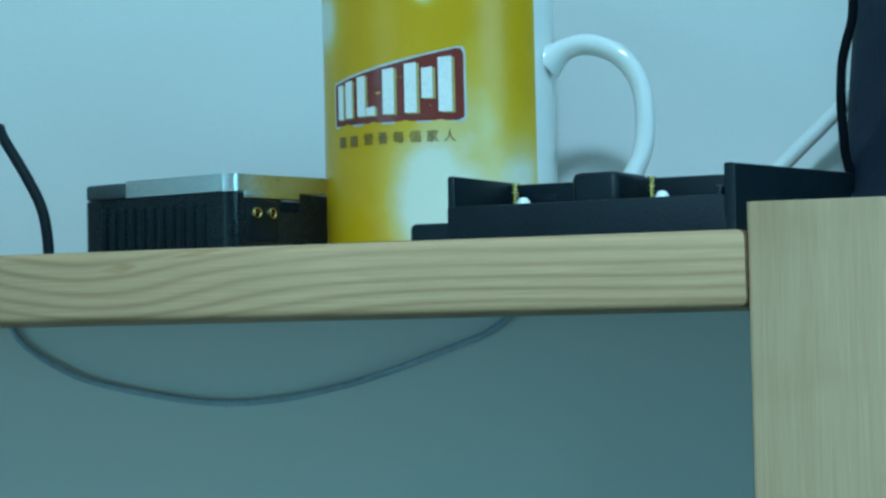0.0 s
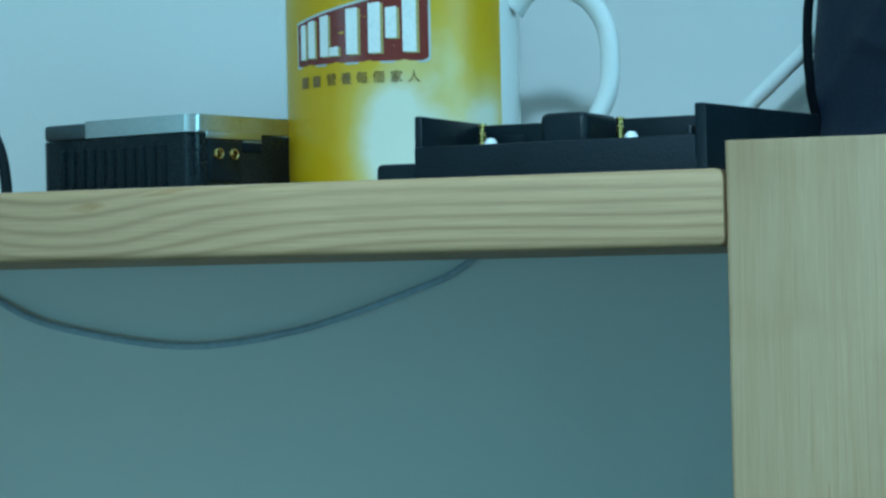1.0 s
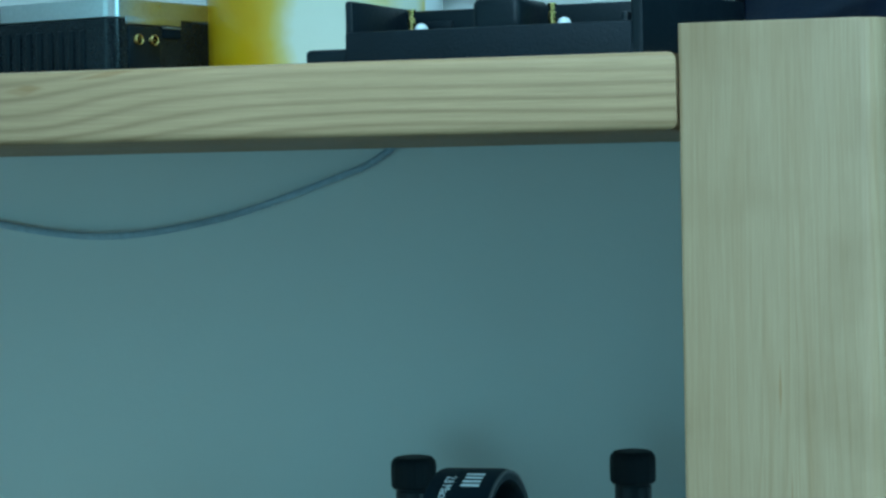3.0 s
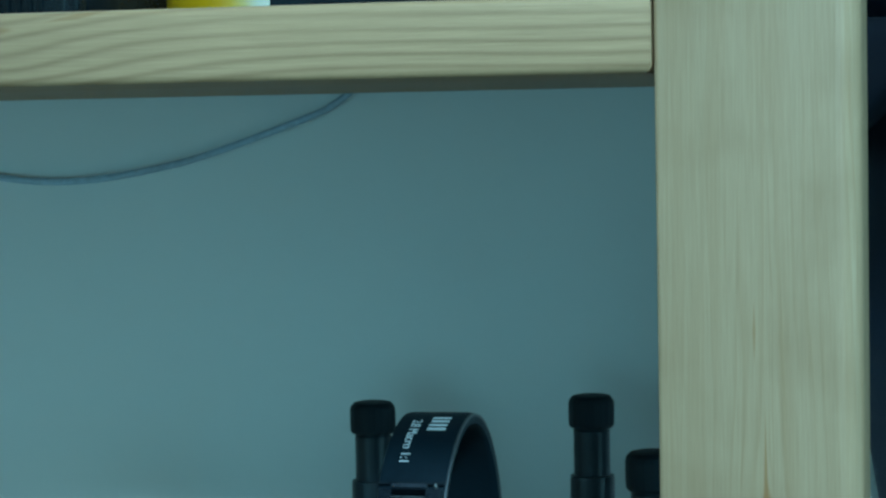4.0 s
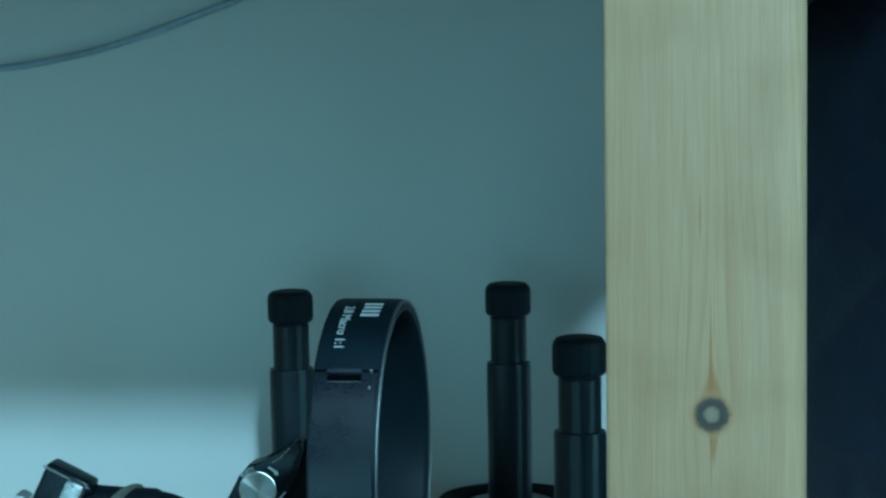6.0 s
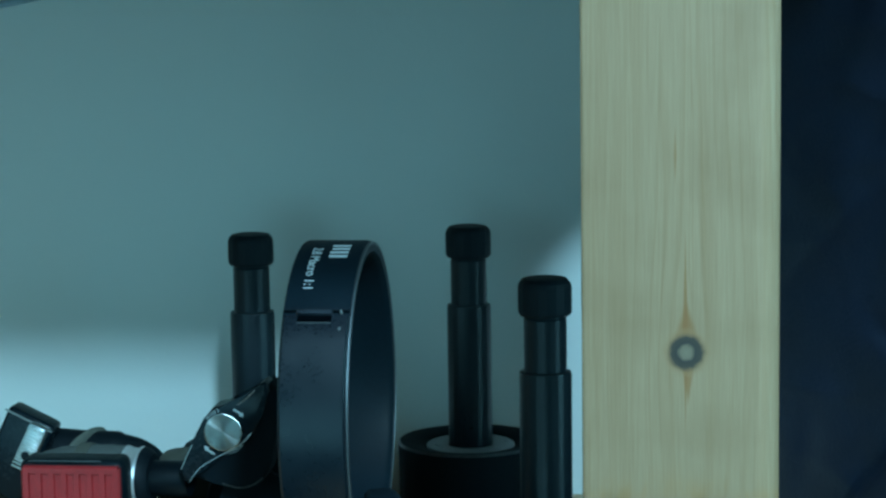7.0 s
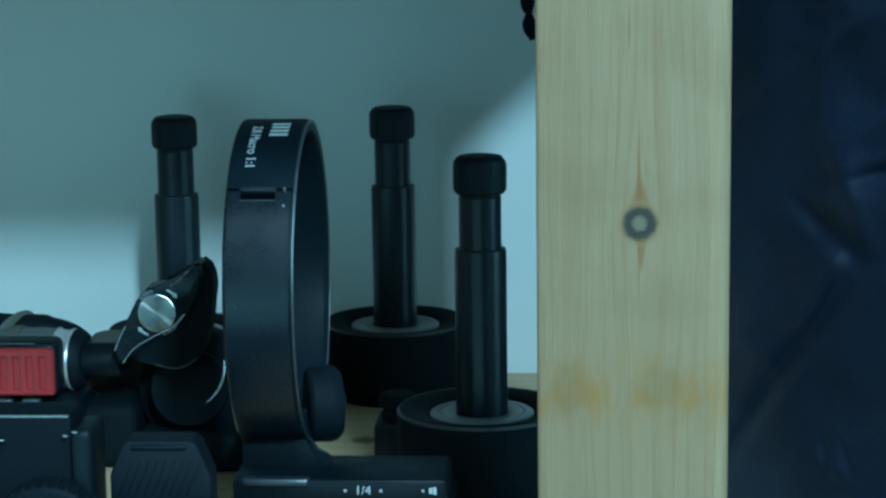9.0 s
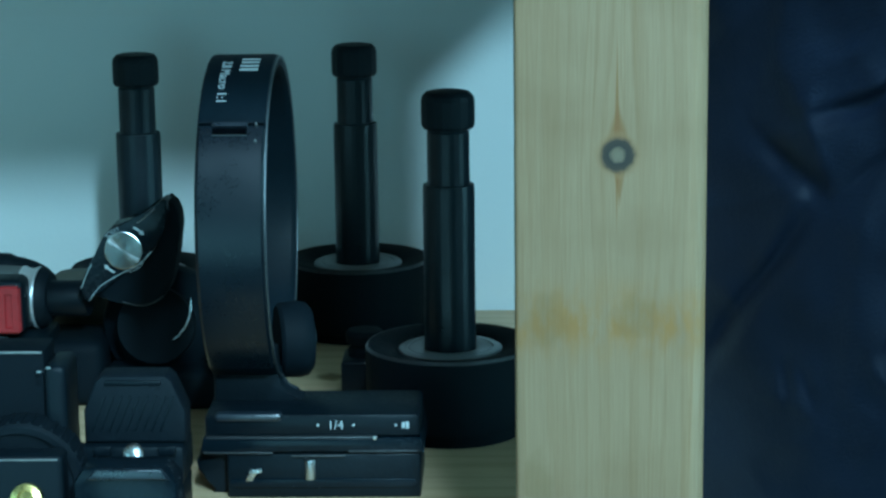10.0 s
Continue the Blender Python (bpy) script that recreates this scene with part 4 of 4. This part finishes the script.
    part("neck", lathe([(0, -0.0085), (0.0052, -0.0085), (0.0056, -0.0075), (0.0056, 0.0074), (0, 0.0074)], 32, m=axis), black_satin, top)
    part("dark_flange", lathe([(0.0056, 0.0034), (0.0074, 0.0036), (0.0092, 0.0054), (0.0095, 0.0067), (0.0056, 0.0067)], 40, m=axis), black_rubber, top)
    part("bright_collar", lathe([(0.0056, 0.0066), (0.0094, 0.0068), (0.0097, 0.0074), (0.0092, 0.0084), (0.0090, 0.0098), (0.0093, 0.0112), (0.0098, 0.0122), (0.0056, 0.0124)], 40, m=axis), bright_alu, top, "bright metal collar")
    part("barrel", lathe([(0, 0.0120), (0.0093, 0.0120), (0.0096, 0.0126), (0.0098, 0.018), (0.0094, 0.026), (0.0086, 0.034), (0.0070, 0.040), (0.0050, 0.043), (0, 0.043)], 40, m=axis), grey_rubber, top, "dull grey rubber barrel")
    part("band", lathe([(0.0084, 0.0235), (0.0100, 0.0235), (0.0102, 0.025), (0.0100, 0.0275), (0.0084, 0.0275)], 40, m=axis), worn_tan, top, "tan rubber band")
    part("rear_dome", lathe([(0, 0), (0.0090, 0), (0.0094, 0.012), (0.0088, 0.0146), (0.0062, 0.0168), (0, 0.0176)], 36, m=pose(-0.0262, 0.0225, 0.0180, 0, 0, 0)), worn_tan, top, "dull olive domed cap")
    part("rear_stem", lathe([(0, 0), (0.0090, 0), (0.0090, 0.0182), (0, 0.0182)], 28, m=pose(-0.0262, 0.0225, 0, 0, 0, 0)), black_plastic, top)
    # red ridged pad in its black frame
    px0, px1, pz0, pz1 = -0.0638, -0.0333, z(1.1222), z(1.1366)
    fr = part("pad_frame", boxed((px0 - 0.0012, -0.0300, pz0 - 0.0012), (px1 + 0.0006, -0.018, pz1 + 0.0016), 0.0026, 4), black_plastic, top)
    # seven upright slots are sunk into the pad's face
    bm = bmesh.new()
    xs, zs = [px0, px0 + 0.0006], [pz0, pz0 + 0.0006, pz0 + 0.0016, pz0 + 0.0020, pz1 - 0.0026, pz1 - 0.0022, pz1 - 0.0006, pz1]
    for k in range(7):
        x = px0 + 0.0022 + k * 0.00395
        xs += [x, x + 0.0003, x + 0.0020, x + 0.0023]
    xs += [px1 - 0.0006, px1]
    cols = []
    for i, x in enumerate(xs):
        col = []
        for j, zz in enumerate(zs):
            sunk = 2 <= i < 30 and (i - 2) % 4 in (1, 2) and 3 <= j <= 4
            rim = i in (0, len(xs) - 1) or j in (0, len(zs) - 1)
            col.append(bm.verts.new((x, -0.0320 + (0.0008 if sunk else 0.0006 if rim else 0.0), zz)))
        cols.append(col)
    for i, j in ((0, 0), (0, -1), (-1, 0), (-1, -1)):
        v = cols[i][j]
        v.co.x += 0.0008 if i == 0 else -0.0008
        v.co.z += 0.0008 if j == 0 else -0.0008
    for a, b in zip(cols, cols[1:]):
        for j in range(len(zs) - 1):
            bm.faces.new((a[j], b[j], b[j + 1], a[j + 1]))
    back = bmesh.ops.extrude_edge_only(bm, edges=[e for e in bm.edges if e.is_boundary])
    for v in back["geom"]:
        if isinstance(v, bmesh.types.BMVert):
            v.co.y = -0.0295
    part("red_pad", bm, red_plastic, top, "red plastic pad with upright slots")
    part("frame_edge", boxed((px0 + 0.002, -0.0306, pz1 + 0.0011), (px1 - 0.006, -0.0298, pz1 + 0.0016), 0.0002), slate_metal, fr, "grey upper edge")
    for x in (px0 + 0.004, px0 + 0.0115, px0 + 0.020):
        part("hinge_pin", boxed((x, -0.0310, pz0 - 0.0036), (x + 0.0055, -0.0270, pz0 - 0.0014), 0.0007), slate_metal, fr, "worn metal hinge")
    part("frame_base", boxed((px0 - 0.002, -0.029, 0.0), (px1 + 0.006, -0.002, pz0 - 0.003), 0.0015), black_plastic, top)
    part("cross_bar", boxed((px1 - 0.002, -0.016, 0.0), (-0.012, 0.012, 0.021), 0.004, 3), dull_black, top)
    return top


clamp_arm()


def tilting_head():
    """A small black block with a knurled wheel, leaning beside the barrel."""
    top = thing("mini_ball_head", pose(-0.1975, 0.205, LOW_TOP), "small black tilted head with knurled silver wheel", "ball head")
    m = pose(0.0020, 0, 0.0396, 0, 26, 0)
    b = part("block", boxed((-0.0048, -0.012, -0.0170), (0.0116, -0.002, 0.0120), 0.0016, 3), black_gloss, top, "", m)
    part("top_edge", boxed((-0.0055, -0.0124, 0.0100), (0.0114, -0.0116, 0.0106), 0.0002), alu_grey, b)
    wm = pose(0.0070, -0.0120, 0.0040, 0, 0, 0)
    part("wheel", boxed((-0.0033, -0.0022, -0.0072), (0.0033, 0.002, 0.0068), 0.0014), alu, b, "knurled silver wheel", wm)
    for k in range(13):
        part("knurl", boxed((0.0040, -0.0146, -0.0048 + k * 0.00115), (0.0100, -0.0139, -0.0043 + k * 0.00115), 0.00012), steel, b)
    part("wheel_hole", disc(0.0014, 0, 0.0005, 0.0001, 20, m=pose(0.0070, -0.0146, 0.0002, 90, 0, 0)), black_plastic, b)
    part("side_plate", boxed((-0.0100, -0.0125, -0.0140), (-0.0062, -0.004, -0.0020), 0.001), alu, b, "bright side plate")
    part("stem", lathe([(0, 0), (0.0120, 0), (0.0125, 0.002), (0.0125, 0.012), (0.0080, 0.016), (0.0075, 0.030), (0, 0.030)], 32), black_plastic, top)
    part("arm", tube(spline([(0.008, 0.004, 0.0360), (0.022, 0.004, 0.0350), (0.035, 0.004, 0.0345), (0.043, 0.003, 0.0318), (0.0475, 0.002, 0.0260)]), [0.0062] * 16 + [0.0055] * 17, 16), black_rubber, top)
    part("strap", tube(spline([(0.0165, -0.0035, 0.0272), (0.0185, -0.0042, 0.0325), (0.0215, -0.0030, 0.0368), (0.0250, 0.0010, 0.0396), (0.0275, 0.0060, 0.0392), (0.0285, 0.0090, 0.0360)]), 0.0026, 10, 0.35), worn_tan, top, "worn tan strap")
    return top


tilting_head()


# ---- plates and adapters at the front of the lower shelf ----
def mount_plate():
    """An upright ribbed wedge on a block, with a steel screw."""
    top = thing("shoe_mount", pose(-0.0972, 0.050, LOW_TOP), "black plastic shoe mount with ribbed tapered top", "shoe mount")
    z = lambda w: w - LOW_TOP
    o = [(-0.0128, z(1.1187)), (-0.0128, z(1.1272)), (-0.0096, z(1.1350)), (-0.0082, z(1.1363)), (0.0082, z(1.1363)), (0.0098, z(1.1350)), (0.0132, z(1.1272)), (0.0132, z(1.1187))]
    w = part("wedge", prism(o, 0.0, 0.010, 0.0008), black_rough, top)
    part("top_bar", boxed((-0.0072, -0.0006, z(1.1340)), (0.0072, 0.0006, z(1.1354)), 0.0004), black_satin, w)
    for k in range(9):
        x = -0.0105 + k * 0.0022
        bm = boxed((-0.0003, -0.0003, -0.0050), (0.0003, 0.0004, 0.0050), 0.0001)
        part("rib", bm, black_plastic, w, "", pose(x + 0.0014, 0, z(1.1265), 0, 22, 0))
    blk = part("block", boxed((-0.0135, -0.003, z(1.1085)), (0.0128, 0.014, z(1.1186)), 0.0010), black_plastic, top)
    part("screw", lathe([(0, -0.001), (0.0027, -0.001), (0.0027, 0.0004), (0.0018, 0.0010), (0, 0.0012)], 20, m=pose(0.0, -0.003, z(1.1168), 60, 0, 0)), steel, blk, "steel screw head")
    for x in (-0.0100, 0.0065):
        part("clip", boxed((x, -0.0042, z(1.1165)), (x + 0.0045, -0.0028, z(1.1190)), 0.0004), black_satin, blk)
    part("front_plate", prism([(-0.0115, 0.0), (-0.0120, z(1.1150)), (-0.0095, z(1.1186)), (0.0108, z(1.1186)), (0.0135, z(1.1150)), (0.0150, 0.0)], -0.022, -0.010, 0.0012), black_gloss, top, "glossy black front plate")
    # added lighter strip imitates the highlight on the front plate's bevel
    part("bevel_highlight", prism([(-0.0085, z(1.1162)), (-0.0058, z(1.1189)), (0.0102, z(1.1189)), (0.0121, z(1.1162))], -0.0236, -0.0218, 0.0004), sheen_black, top, "bright bevel strip standing in for a highlight")
    part("pedestal", boxed((-0.0125, -0.012, 0), (0.0125, 0.013, z(1.1088)), 0.001), black_plastic, top)
    part("white_stud", disc(0.0022, 0, 0.001, 0.0003, 20, m=pose(0.0015, -0.0222, z(1.1085), 90, 0, 0)), white_plastic, top, "small white stud")
    return top


def wheel_mount():
    top = thing("camera_plate", pose(-0.1285, 0.050, LOW_TOP), "black camera plate with ribbed wheel and brass screw", "camera plate")
    z = lambda w: w - LOW_TOP
    b = part("back_block", boxed((-0.0300, 0.0, 0.0), (0.0090, 0.014, z(1.1432)), 0.0008), dull_black, top)
    # pale strip imitates the highlight along the block's top
    part("top_edge", boxed((-0.0295, -0.0003, z(1.1424)), (0.0085, 0.0004, z(1.1430)), 0.0001), alu_grey, b, "bright edge strip standing in for a highlight")
    part("side_cheek", boxed((0.0092, -0.003, 0.0), (0.0148, 0.014, z(1.1398)), 0.0016, 3), black_plastic, top)
    # small steel bars painted in as elongated highlights
    for x, zz in ((0.0076, 1.1385), (0.0100, 1.1395), (-0.0086, 1.1373)):
        part("highlight_spot", boxed((x, -0.0036, z(zz) - 0.0003), (x + 0.0014, -0.0026, z(zz) + 0.0003), 0.0002), steel, top, "small bright bar standing in for a highlight")
    wm = pose(0.0040, -0.012, z(1.1110), 90, 0, 0)
    w = part("wheel", lathe([(0, -0.012), (0.0150, -0.012), (0.0162, -0.011), (0.0162, -0.001), (0.0154, 0.0), (0.0138, 0.0), (0.0134, -0.001), (0, -0.001)], 48, m=wm), black_rubber, top)
    for i in range(36):
        a = 2 * math.pi * i / 36
        part("knurl", disc(0.0006, -0.0105, -0.0015, 0.0002, 6, m=wm @ Matrix.Translation((0.0161 * math.cos(a), 0.0161 * math.sin(a), 0))), black_rubber, w)
    part("front_plate", boxed((-0.0200, -0.0230, 0.0), (0.0170, -0.0145, z(1.1222)), 0.0012, 3), black_satin, top)
    # pale strip imitates the highlight on the front plate's upper edge
    part("plate_edge", boxed((-0.0195, -0.0233, z(1.1212)), (0.0160, -0.0226, z(1.1216)), 0.0001), alu_grey, top, "bright edge strip standing in for a highlight")
    part("brass_screw", lathe([(0, 0), (0.0041, 0), (0.0042, 0.0008), (0.0038, 0.0022), (0.0022, 0.0026), (0.0020, 0.0018), (0, 0.0018)], 28, m=pose(0.0082, -0.0232, z(1.1113), 72, 0, 0)), brass, top, "round brass screw head")
    part("shelf_foot", boxed((-0.0200, -0.0225, 0), (0.0150, -0.001, 0.004), 0.0008), black_plastic, top)
    return top


mount_plate(), wheel_mount()
